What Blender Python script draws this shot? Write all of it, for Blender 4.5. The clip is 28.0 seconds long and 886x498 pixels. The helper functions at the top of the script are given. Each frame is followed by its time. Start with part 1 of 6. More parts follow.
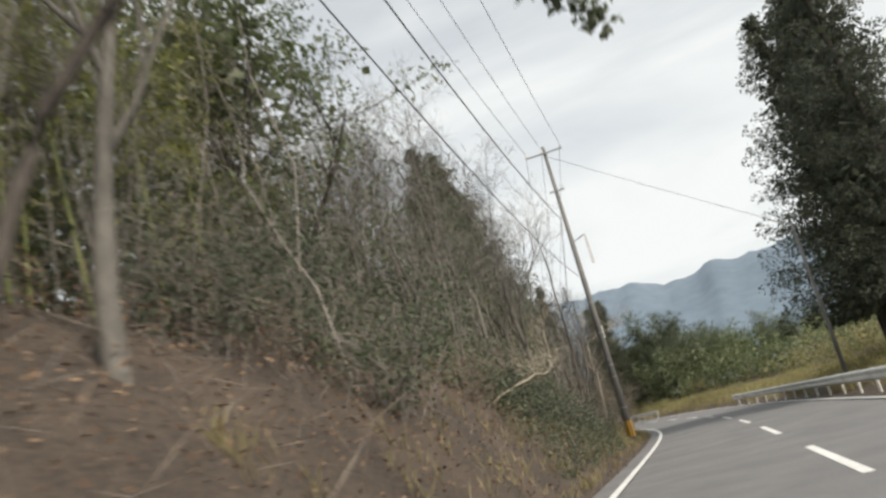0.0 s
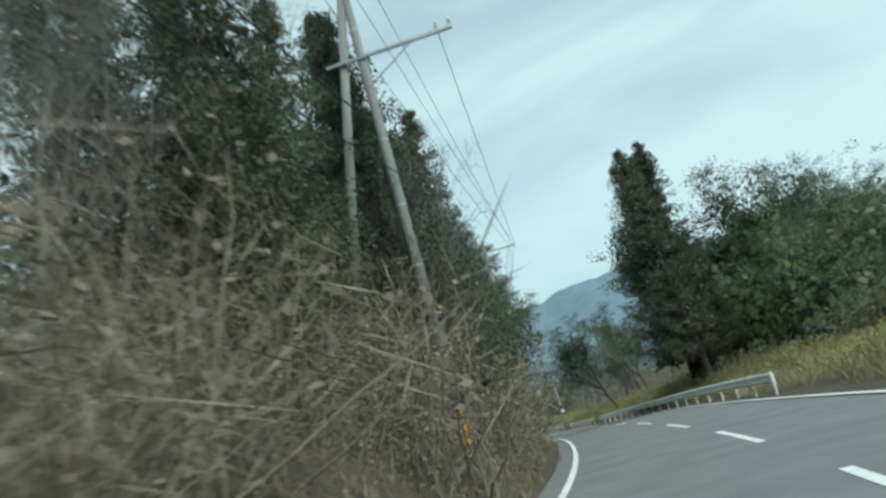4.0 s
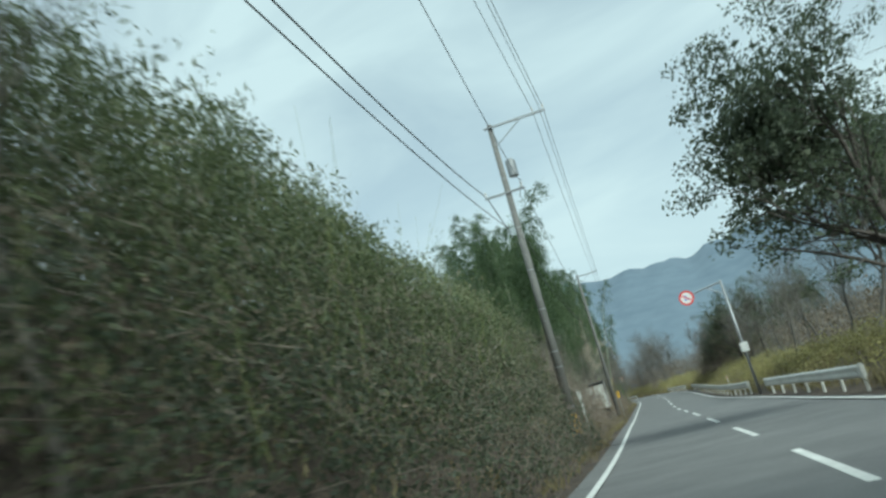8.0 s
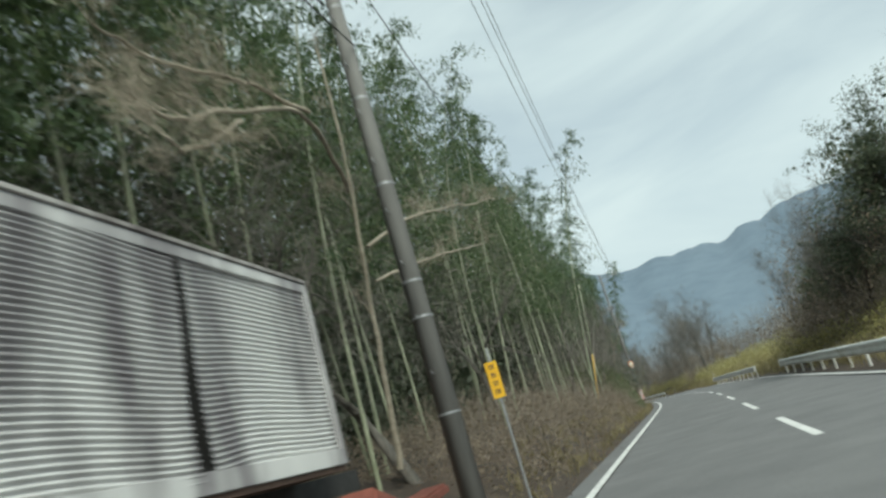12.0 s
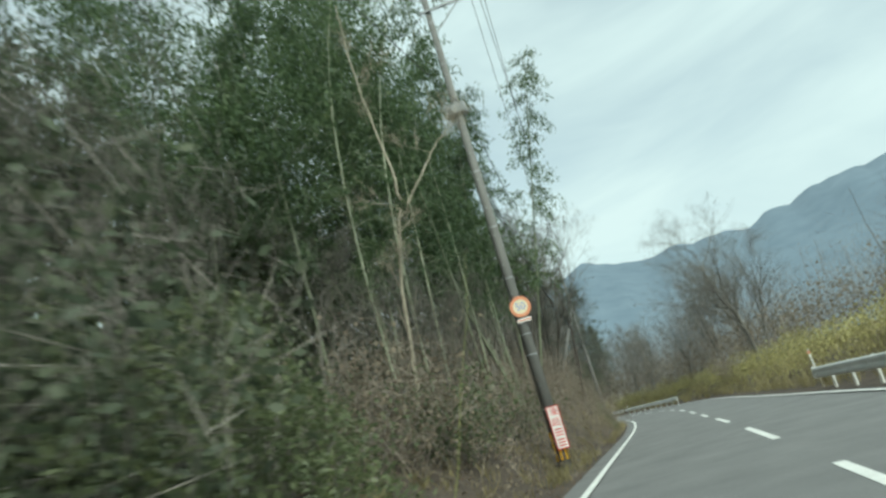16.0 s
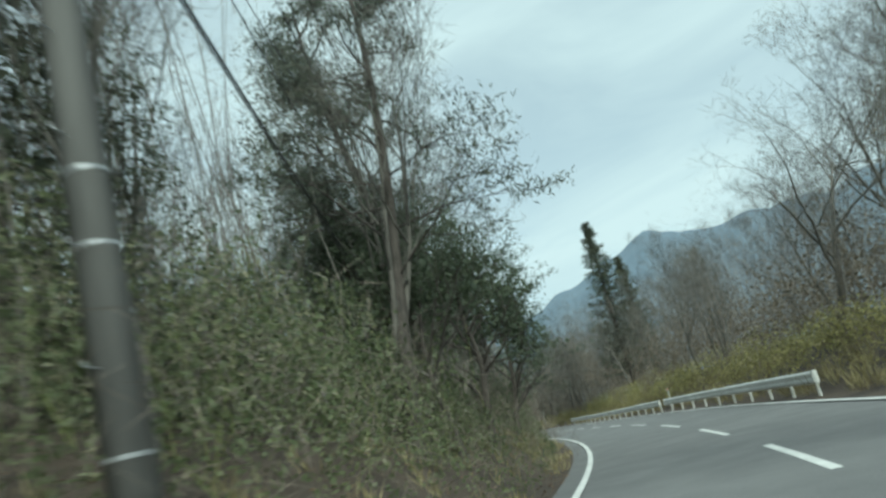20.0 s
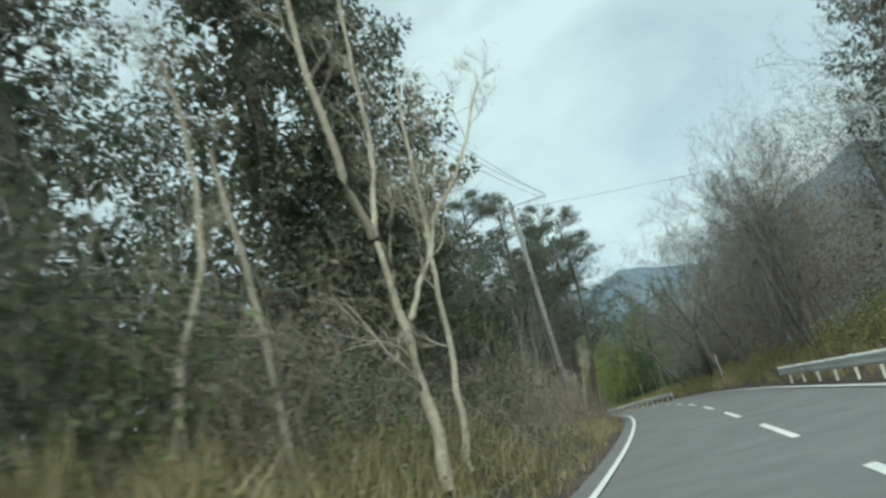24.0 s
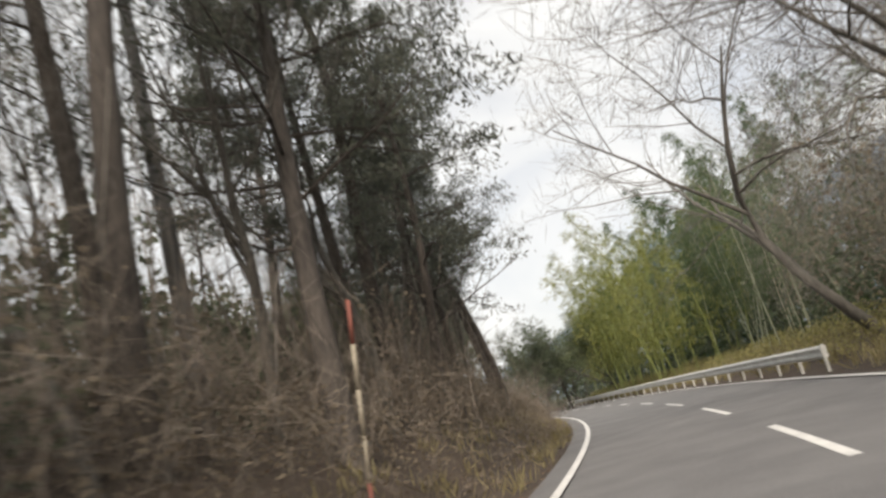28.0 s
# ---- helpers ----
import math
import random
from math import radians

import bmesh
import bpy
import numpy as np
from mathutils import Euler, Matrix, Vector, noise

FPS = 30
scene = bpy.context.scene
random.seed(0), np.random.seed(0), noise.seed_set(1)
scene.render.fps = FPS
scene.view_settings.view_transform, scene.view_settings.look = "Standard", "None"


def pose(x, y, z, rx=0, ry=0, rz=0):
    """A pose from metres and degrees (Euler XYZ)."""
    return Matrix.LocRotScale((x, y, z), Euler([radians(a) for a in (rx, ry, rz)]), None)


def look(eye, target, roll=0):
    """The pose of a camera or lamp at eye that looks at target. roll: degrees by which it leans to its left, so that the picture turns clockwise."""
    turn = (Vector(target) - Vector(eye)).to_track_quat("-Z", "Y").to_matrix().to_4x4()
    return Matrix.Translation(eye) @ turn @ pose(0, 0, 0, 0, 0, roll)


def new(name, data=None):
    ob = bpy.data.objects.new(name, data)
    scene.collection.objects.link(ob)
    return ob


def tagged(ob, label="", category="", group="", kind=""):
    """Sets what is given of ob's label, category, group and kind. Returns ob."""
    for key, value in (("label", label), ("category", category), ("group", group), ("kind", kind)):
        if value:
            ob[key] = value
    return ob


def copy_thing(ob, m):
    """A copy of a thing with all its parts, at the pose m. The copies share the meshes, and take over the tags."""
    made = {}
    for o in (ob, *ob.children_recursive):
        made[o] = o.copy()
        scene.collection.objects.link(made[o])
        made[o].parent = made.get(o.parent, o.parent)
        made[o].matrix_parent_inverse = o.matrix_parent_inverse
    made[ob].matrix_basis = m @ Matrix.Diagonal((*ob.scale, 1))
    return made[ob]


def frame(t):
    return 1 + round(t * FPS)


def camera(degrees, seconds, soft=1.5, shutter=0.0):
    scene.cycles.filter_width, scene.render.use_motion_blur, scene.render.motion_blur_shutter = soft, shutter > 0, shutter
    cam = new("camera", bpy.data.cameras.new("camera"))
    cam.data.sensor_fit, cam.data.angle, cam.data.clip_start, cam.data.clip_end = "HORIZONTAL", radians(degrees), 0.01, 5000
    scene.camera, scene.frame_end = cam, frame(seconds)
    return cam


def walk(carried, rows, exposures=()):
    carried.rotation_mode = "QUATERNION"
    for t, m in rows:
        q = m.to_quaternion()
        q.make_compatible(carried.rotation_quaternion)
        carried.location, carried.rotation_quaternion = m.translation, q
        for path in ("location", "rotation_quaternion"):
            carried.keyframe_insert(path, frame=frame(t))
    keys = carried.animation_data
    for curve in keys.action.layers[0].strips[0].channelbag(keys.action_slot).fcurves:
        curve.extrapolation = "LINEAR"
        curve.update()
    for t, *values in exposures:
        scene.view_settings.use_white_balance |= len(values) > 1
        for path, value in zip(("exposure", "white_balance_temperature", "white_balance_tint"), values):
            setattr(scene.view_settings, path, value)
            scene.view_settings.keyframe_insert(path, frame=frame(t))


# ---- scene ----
cam = camera(58.46, 28.0, soft=2.7, shutter=0.22)
# seconds, eye x, y, z, yaw to the left, pitch, lean
RIDE = [
    (0.0, 0.00, 0.00, 0.00, 15.14, 13.96, -14.96),
    (0.5, -0.18, 8.31, -0.13, 14.92, 14.01, -15.35),
    (1.0, -0.34, 16.62, -0.23, 14.67, 14.07, -15.78),
    (1.5, -0.50, 24.91, -0.37, 14.73, 14.02, -15.59),
    (2.0, -0.73, 33.17, -0.52, 15.38, 14.01, -15.91),
    (2.5, -1.11, 41.38, -0.66, 16.56, 13.79, -15.83),
    (3.0, -1.74, 49.55, -0.81, 18.47, 13.54, -15.73),
    (3.5, -2.68, 57.69, -0.95, 20.98, 13.20, -15.55),
    (4.0, -3.96, 65.79, -1.03, 23.43, 13.43, -15.56),
    (4.5, -5.62, 73.82, -1.09, 26.13, 13.52, -15.56),
    (5.0, -7.65, 81.76, -1.13, 28.89, 13.49, -15.55),
    (5.5, -10.02, 89.59, -1.15, 31.31, 13.34, -15.54),
    (6.0, -12.62, 97.34, -1.17, 32.22, 13.15, -15.57),
    (6.5, -15.35, 105.01, -1.21, 33.07, 13.28, -15.44),
    (7.0, -18.21, 112.62, -1.27, 34.36, 13.35, -15.29),
    (7.5, -21.21, 120.16, -1.42, 35.60, 13.30, -15.21),
    (8.0, -24.35, 127.64, -1.60, 36.80, 13.13, -14.77),
    (8.5, -27.64, 135.08, -1.81, 37.57, 13.25, -14.96),
    (9.0, -31.06, 142.53, -1.98, 38.15, 13.41, -15.23),
    (9.5, -34.62, 150.02, -2.09, 38.48, 13.61, -15.62),
    (10.0, -38.25, 157.53, -2.14, 38.73, 13.60, -15.55),
    (10.5, -41.90, 165.05, -2.23, 38.94, 13.71, -15.73),
    (11.0, -45.55, 172.58, -2.35, 38.95, 13.72, -16.10),
    (11.5, -49.19, 180.11, -2.51, 38.81, 13.82, -16.64),
    (12.0, -52.81, 187.63, -2.62, 38.67, 13.94, -16.52),
    (12.5, -56.42, 195.14, -2.60, 38.90, 14.09, -16.28),
    (13.0, -60.00, 202.66, -2.57, 38.55, 13.89, -16.00),
    (13.5, -63.56, 210.19, -2.54, 38.26, 13.83, -15.92),
    (14.0, -67.11, 217.74, -2.50, 38.12, 13.87, -16.00),
    (14.5, -70.68, 225.31, -2.46, 38.20, 14.02, -16.27),
    (15.0, -74.36, 232.90, -2.42, 38.81, 14.05, -16.31),
    (15.5, -78.18, 240.55, -2.46, 39.55, 14.03, -15.94),
    (16.0, -82.12, 248.21, -2.49, 40.14, 14.06, -15.93),
    (16.5, -86.14, 255.77, -2.48, 40.61, 14.04, -15.90),
    (17.0, -90.15, 263.16, -2.45, 41.14, 14.04, -15.98),
    (17.5, -94.12, 270.47, -2.62, 41.66, 13.95, -15.66),
    (18.0, -98.06, 277.65, -2.74, 42.24, 13.79, -15.01),
    (18.5, -101.96, 284.64, -2.77, 42.68, 13.80, -14.82),
    (19.0, -105.84, 291.49, -2.80, 43.32, 13.75, -14.52),
    (19.5, -109.78, 298.29, -2.84, 44.19, 13.75, -14.42),
    (20.0, -113.90, 305.08, -2.78, 45.19, 13.76, -14.84),
    (20.5, -118.25, 311.84, -2.85, 46.73, 13.90, -15.06),
    (21.0, -122.88, 318.50, -2.88, 48.89, 13.81, -15.33),
    (21.5, -127.79, 325.01, -2.90, 51.17, 13.80, -15.49),
    (22.0, -132.97, 331.34, -2.90, 53.42, 13.87, -15.63),
    (22.5, -138.39, 337.49, -2.88, 55.38, 14.06, -15.78),
    (23.0, -144.02, 343.47, -2.84, 56.92, 14.01, -15.81),
    (23.5, -149.80, 349.38, -2.83, 58.05, 13.91, -15.38),
    (24.0, -155.73, 355.31, -2.84, 58.82, 14.05, -15.72),
    (24.5, -161.79, 361.26, -2.90, 59.43, 14.00, -15.67),
    (25.0, -167.91, 367.10, -2.89, 60.09, 13.97, -15.49),
    (25.5, -174.01, 372.77, -2.84, 60.45, 13.78, -15.46),
    (26.0, -180.05, 378.29, -2.77, 60.81, 13.67, -15.45),
    (26.5, -186.08, 383.67, -2.69, 61.43, 13.64, -15.62),
    (27.0, -192.16, 388.94, -2.62, 62.27, 13.39, -15.42),
    (27.5, -198.34, 394.12, -2.57, 63.28, 13.10, -15.02),
    (28.0, -204.64, 399.19, -2.57, 64.59, 12.67, -15.44),
]


def aimed(x, y, z, yaw, pitch, lean):
    a, b = radians(yaw), radians(pitch)
    way = Vector((-math.sin(a) * math.cos(b), math.cos(a) * math.cos(b), math.sin(b)))
    return look((x, y, z), Vector((x, y, z)) + way * 10, lean)


# seconds, stops, kelvin, tint: the clip's own camera drifts between warm and cool
LOOKS = [
    (0.0, 0.25, 7000, 13), (0.5, 0.15, 6400, 0), (1.0, 0.0, 5500, -12), (3.5, 0.0, 5400, -15),
    (5.5, 0.4, 7400, 17), (6.6, 0.4, 7400, 17), (7.2, 0.15, 6500, 3), (7.8, 0.0, 5850, -9),
    (11.0, 0.0, 5750, -11), (11.6, 0.0, 5900, -8), (12.0, 0.0, 6300, -2), (12.5, 0.15, 6800, 5), (14.5, 0.12, 6200, -10), (15.0, 0.16, 6200, -10), (17.0, 0.14, 6200, -9), (20.0, 0.06, 5900, -11),
    (25.0, 0.06, 6000, -9), (25.5, 0.12, 6200, -4), (26.0, 0.25, 6900, 9), (27.0, 0.33, 7050, 13), (28.0, 0.34, 7200, 16),
]
walk(cam, [(r[0], aimed(*r[1:])) for r in RIDE], LOOKS)

# ---- light ----
SUN_EL, SUN_AZ = 42.0, -118.0  # degrees up; degrees to the left of north
world = bpy.data.worlds.new("sky")
scene.world = world
world.use_nodes = True
wt = world.node_tree
wt.nodes.clear()
w_out = wt.nodes.new("ShaderNodeOutputWorld")
w_bg = wt.nodes.new("ShaderNodeBackground")
w_bg.inputs["Strength"].default_value = 0.1
w_sky = wt.nodes.new("ShaderNodeTexSky")
w_sky.sky_type = "NISHITA"
w_sky.sun_disc = False
w_sky.sun_elevation = radians(SUN_EL)
w_sky.sun_rotation = radians(-SUN_AZ)
w_sky.air_density, w_sky.dust_density, w_sky.ozone_density = 1.0, 2.0, 1.5
w_tc = wt.nodes.new("ShaderNodeTexCoord")
w_map = wt.nodes.new("ShaderNodeMapping")
w_map.inputs["Rotation"].default_value = (0.2, 0.35, 0.6)
w_map.inputs["Scale"].default_value = (1.2, 2.6, 5.0)
w_noise = wt.nodes.new("ShaderNodeTexNoise")
w_noise.inputs["Scale"].default_value = 1.6
w_noise.inputs["Detail"].default_value = 5.0
w_noise.inputs["Roughness"].default_value = 0.5
w_noise.inputs["Distortion"].default_value = 0.6
w_ramp = wt.nodes.new("ShaderNodeValToRGB")
w_ramp.color_ramp.elements[0].position, w_ramp.color_ramp.elements[0].color = 0.30, (0.62, 0.62, 0.62, 1)
w_ramp.color_ramp.elements[1].position, w_ramp.color_ramp.elements[1].color = 0.62, (0.97, 0.97, 0.97, 1)
w_mix = wt.nodes.new("ShaderNodeMix")
w_mix.data_type = "RGBA"
w_mix.inputs["B"].default_value = (7.6, 8.3, 8.6, 1)
wt.links.new(w_tc.outputs["Generated"], w_map.inputs["Vector"])
wt.links.new(w_map.outputs[0], w_noise.inputs["Vector"])
wt.links.new(w_noise.outputs["Fac"], w_ramp.inputs["Fac"])
wt.links.new(w_ramp.outputs["Color"], w_mix.inputs["Factor"])
wt.links.new(w_sky.outputs["Color"], w_mix.inputs["A"])
wt.links.new(w_mix.outputs["Result"], w_bg.inputs["Color"])
wt.links.new(w_bg.outputs[0], w_out.inputs["Surface"])

sun = new("sun", bpy.data.lights.new("sun", "SUN"))
sun.data.energy, sun.data.angle, sun.data.color = 3.4, radians(18), (1.0, 0.96, 0.90)
_a, _e = radians(SUN_AZ), radians(SUN_EL)
sun.matrix_world = look((0, 0, 200), Vector((0, 0, 200)) - Vector((-math.sin(_a) * math.cos(_e), math.cos(_a) * math.cos(_e), math.sin(_e))))

# ---- materials ----


def mat(name, c1, c2, rough=0.8, scale=8.0, bump=0.0, metal=0.0, island=False, translucent=0.0, c3=None, stretch=None, fine=None, glow=None, span=(0.33, 0.67)):
    """Two or three colours mixed by noise at two scales; per-leaf variation; optional bump and light passing through."""
    m = bpy.data.materials.new(name)
    m.use_nodes = True
    nt = m.node_tree
    b = nt.nodes["Principled BSDF"]
    b.inputs["Roughness"].default_value, b.inputs["Metallic"].default_value = rough, metal
    tc = nt.nodes.new("ShaderNodeTexCoord")
    vec = tc.outputs["Object"]
    if stretch:
        mp = nt.nodes.new("ShaderNodeMapping")
        mp.inputs["Scale"].default_value = stretch
        nt.links.new(vec, mp.inputs["Vector"])
        vec = mp.outputs[0]
    n1 = nt.nodes.new("ShaderNodeTexNoise")
    n1.inputs["Scale"].default_value, n1.inputs["Detail"].default_value = scale, 6.0
    nt.links.new(vec, n1.inputs["Vector"])
    n2 = nt.nodes.new("ShaderNodeTexNoise")
    n2.inputs["Scale"].default_value, n2.inputs["Detail"].default_value = scale * (fine or 0.13), 3.0
    nt.links.new(vec, n2.inputs["Vector"])
    mix = nt.nodes.new("ShaderNodeMath")
    mix.operation = "MULTIPLY_ADD"
    mix.inputs[1].default_value = 0.5
    half = nt.nodes.new("ShaderNodeMath")
    half.operation = "MULTIPLY"
    half.inputs[1].default_value = 0.5
    nt.links.new(n1.outputs["Fac"], mix.inputs[0])
    nt.links.new(n2.outputs["Fac"], half.inputs[0])
    nt.links.new(half.outputs[0], mix.inputs[2])
    fac = mix.outputs[0]
    if island:
        geo = nt.nodes.new("ShaderNodeNewGeometry")
        inf = nt.nodes.new("ShaderNodeObjectInfo")
        a1 = nt.nodes.new("ShaderNodeMath")
        a1.operation = "MULTIPLY_ADD"
        a1.inputs[1].default_value = 0.36
        a2 = nt.nodes.new("ShaderNodeMath")
        a2.operation = "MULTIPLY_ADD"
        a2.inputs[1].default_value, a2.inputs[2].default_value = 0.22, -0.29
        a3 = nt.nodes.new("ShaderNodeMath")
        a3.operation = "ADD"
        nt.links.new(inf.outputs["Random"], a2.inputs[0])
        nt.links.new(geo.outputs["Random Per Island"], a1.inputs[0])
        nt.links.new(a2.outputs[0], a1.inputs[2])
        nt.links.new(a1.outputs[0], a3.inputs[0])
        nt.links.new(fac, a3.inputs[1])
        fac = a3.outputs[0]
    ramp = nt.nodes.new("ShaderNodeValToRGB")
    e = ramp.color_ramp.elements
    e[0].position, e[0].color = span[0], (*c1, 1)
    e[1].position, e[1].color = span[1], (*c2, 1)
    if c3:
        x = e.new(0.8)
        x.color = (*c3, 1)
    nt.links.new(fac, ramp.inputs["Fac"])
    nt.links.new(ramp.outputs["Color"], b.inputs["Base Color"])
    if bump:
        bp = nt.nodes.new("ShaderNodeBump")
        bp.inputs["Strength"].default_value, bp.inputs["Distance"].default_value = bump, 0.03
        nt.links.new(n1.outputs["Fac"], bp.inputs["Height"])
        nt.links.new(bp.outputs[0], b.inputs["Normal"])
    # self-glow in the base colour, helps paint distance haze
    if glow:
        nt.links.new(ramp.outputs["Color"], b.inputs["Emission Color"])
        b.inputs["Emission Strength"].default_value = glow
    if translucent:
        tr = nt.nodes.new("ShaderNodeBsdfTranslucent")
        ms = nt.nodes.new("ShaderNodeMixShader")
        ms.inputs[0].default_value = translucent
        nt.links.new(ramp.outputs["Color"], tr.inputs["Color"])
        nt.links.new(b.outputs[0], ms.inputs[1])
        nt.links.new(tr.outputs[0], ms.inputs[2])
        nt.links.new(ms.outputs[0], nt.nodes["Material Output"].inputs["Surface"])
    return m


M_ASPHALT = mat("asphalt", (0.12, 0.12, 0.122), (0.19, 0.19, 0.188), 0.9, 40, 0.3, fine=0.02)
M_LINE = mat("road_paint", (0.55, 0.55, 0.53), (0.78, 0.78, 0.75), 0.7, 12, 0.1)
M_SOIL = mat("soil_litter", (0.035, 0.027, 0.021), (0.09, 0.066, 0.047), 0.95, 14, 0.9, c3=(0.14, 0.10, 0.068), fine=0.04, span=(0.38, 0.62))
M_FARGROUND = mat("far_fields", (0.075, 0.078, 0.042), (0.17, 0.145, 0.085), 0.95, 0.05, fine=0.2)
# air haze painted in: bluish woods colour that glows faintly
M_MOUNTAIN = mat("distant_woods_painted_haze", (0.078, 0.108, 0.138), (0.112, 0.148, 0.18), 1.0, 0.05, 0.0, glow=0.55, fine=0.15)
M_BARK = mat("bark_dark", (0.036, 0.031, 0.027), (0.115, 0.098, 0.082), 0.9, 14, 0.6, stretch=(1, 1, 0.25))
M_BARKGREY = mat("bark_grey", (0.075, 0.069, 0.06), (0.20, 0.186, 0.16), 0.9, 12, 0.5, stretch=(1, 1, 0.3))
M_BARKPALE = mat("bark_pale", (0.22, 0.19, 0.14), (0.46, 0.41, 0.32), 0.85, 9, 0.4)
M_TWIG = mat("twigs", (0.13, 0.118, 0.105), (0.285, 0.262, 0.23), 0.9, 6, island=True)
M_DEADTWIG = mat("dead_stems", (0.15, 0.125, 0.10), (0.30, 0.255, 0.205), 0.9, 6, island=True)
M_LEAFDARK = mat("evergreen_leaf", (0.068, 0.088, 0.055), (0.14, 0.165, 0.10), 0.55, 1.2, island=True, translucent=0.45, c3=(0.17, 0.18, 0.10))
M_LEAFMID = mat("broad_leaf", (0.08, 0.105, 0.045), (0.165, 0.20, 0.095), 0.55, 1.2, island=True, translucent=0.45, c3=(0.21, 0.22, 0.11))
M_NEEDLE = mat("needle", (0.085, 0.095, 0.08), (0.16, 0.17, 0.125), 0.6, 1.0, island=True, translucent=0.45, c3=(0.18, 0.17, 0.125))
M_CEDAR = mat("cedar_spray", (0.058, 0.072, 0.052), (0.12, 0.13, 0.08), 0.7, 1.0, island=True, translucent=0.35, c3=(0.15, 0.125, 0.08))
M_SASA = mat("bamboo_grass_leaf", (0.085, 0.11, 0.048), (0.21, 0.24, 0.12), 0.5, 0.9, island=True, translucent=0.4, c3=(0.42, 0.38, 0.25))
M_BAMLEAF = mat("bamboo_leaf", (0.055, 0.092, 0.042), (0.128, 0.182, 0.078), 0.5, 0.9, island=True, translucent=0.44, c3=(0.185, 0.22, 0.095))
M_BAMYELLOW = mat("bamboo_leaf_yellow", (0.10, 0.13, 0.03), (0.30, 0.30, 0.08), 0.5, 0.9, island=True, translucent=0.35, c3=(0.42, 0.38, 0.12))
M_CULM = mat("bamboo_culm", (0.20, 0.23, 0.14), (0.44, 0.46, 0.33), 0.45, 3, island=False)
# green culm with the grove's shade put into its colour
M_CULMSHADED = mat("bamboo_culm_shaded_green", (0.12, 0.14, 0.085), (0.25, 0.275, 0.175), 0.5, 3)
M_CULMYOUNG = mat("bamboo_culm_green", (0.16, 0.20, 0.05), (0.30, 0.33, 0.11), 0.45, 3)
M_GRASS = mat("dry_grass", (0.17, 0.145, 0.07), (0.36, 0.31, 0.16), 0.8, 1.0, island=True, translucent=0.35, c3=(0.48, 0.42, 0.25))
M_GOLDSHRUB = mat("yellowing_leaf", (0.20, 0.195, 0.075), (0.42, 0.38, 0.145), 0.7, 1.0, island=True, translucent=0.35, c3=(0.52, 0.46, 0.21))
M_BRUSH = mat("brown_leaf", (0.148, 0.12, 0.086), (0.32, 0.264, 0.19), 0.8, 1.0, island=True, translucent=0.42, c3=(0.36, 0.305, 0.215))
M_LITTER = mat("fallen_leaf", (0.07, 0.04, 0.025), (0.26, 0.17, 0.10), 0.85, 1.0, island=True, c3=(0.40, 0.31, 0.21))
M_CONCRETE = mat("pole_concrete", (0.125, 0.125, 0.118), (0.25, 0.245, 0.23), 0.85, 5, 0.15, stretch=(1, 1, 0.15))
M_STEEL = mat("galvanised_steel", (0.28, 0.29, 0.30), (0.45, 0.46, 0.46), 0.5, 10, metal=0.7)
M_WIRE = mat("cable_black", (0.02, 0.02, 0.02), (0.05, 0.05, 0.05), 0.6, 10)
M_RAIL = mat("rail_white", (0.50, 0.50, 0.47), (0.75, 0.75, 0.71), 0.55, 7, c3=(0.78, 0.77, 0.72))
M_RUST = mat("rust", (0.07, 0.05, 0.042), (0.18, 0.11, 0.08), 0.9, 12, 0.3)
M_BOXWALL = mat("weathered_panel", (0.24, 0.225, 0.23), (0.62, 0.615, 0.60), 0.55, 2.2, c3=(0.74, 0.74, 0.71), stretch=(1, 0.8, 0.22), fine=0.3, span=(0.42, 0.54))
# tyres and dark metal, and the painted black of the truck's unlit inside
M_DARK = mat("dark_rubber_and_shade", (0.012, 0.012, 0.012), (0.04, 0.04, 0.038), 0.8, 10)
M_REDPAINT = mat("faded_red_paint", (0.17, 0.055, 0.04), (0.32, 0.11, 0.08), 0.7, 5)
M_SIGNRED = mat("sign_red", (0.55, 0.03, 0.03), (0.68, 0.06, 0.05), 0.5, 5)
M_SIGNORANGE = mat("sign_faded_red", (0.62, 0.22, 0.12), (0.72, 0.32, 0.18), 0.5, 5)
M_SIGNWHITE = mat("sign_white", (0.68, 0.68, 0.66), (0.82, 0.82, 0.80), 0.5, 4)
M_SIGNCREAM = mat("sign_faded_white", (0.66, 0.58, 0.40), (0.76, 0.68, 0.48), 0.5, 4)
M_SIGNBLUE = mat("sign_blue", (0.22, 0.26, 0.55), (0.30, 0.34, 0.62), 0.5, 5)
M_SIGNYELLOW = mat("sign_yellow", (0.75, 0.42, 0.02), (0.85, 0.52, 0.04), 0.5, 5)
M_SIGNBLACK = mat("sign_black", (0.015, 0.015, 0.015), (0.04, 0.04, 0.04), 0.6, 5)
M_REARSHEET = mat("stained_rear_sheet", (0.34, 0.26, 0.20), (0.56, 0.58, 0.54), 0.55, 3, c3=(0.70, 0.73, 0.69), stretch=(1.6, 1, 0.3), span=(0.38, 0.5))
M_ROOFSHEET = mat("grimy_roof_sheet", (0.12, 0.10, 0.095), (0.42, 0.40, 0.38), 0.7, 4, 0.2, span=(0.4, 0.6))
M_SHEET = mat("white_sheeting", (0.55, 0.57, 0.55), (0.78, 0.80, 0.78), 0.5, 3)
M_ORANGEPIPE = mat("yellow_orange_paint", (0.44, 0.28, 0.06), (0.58, 0.39, 0.11), 0.5, 4)

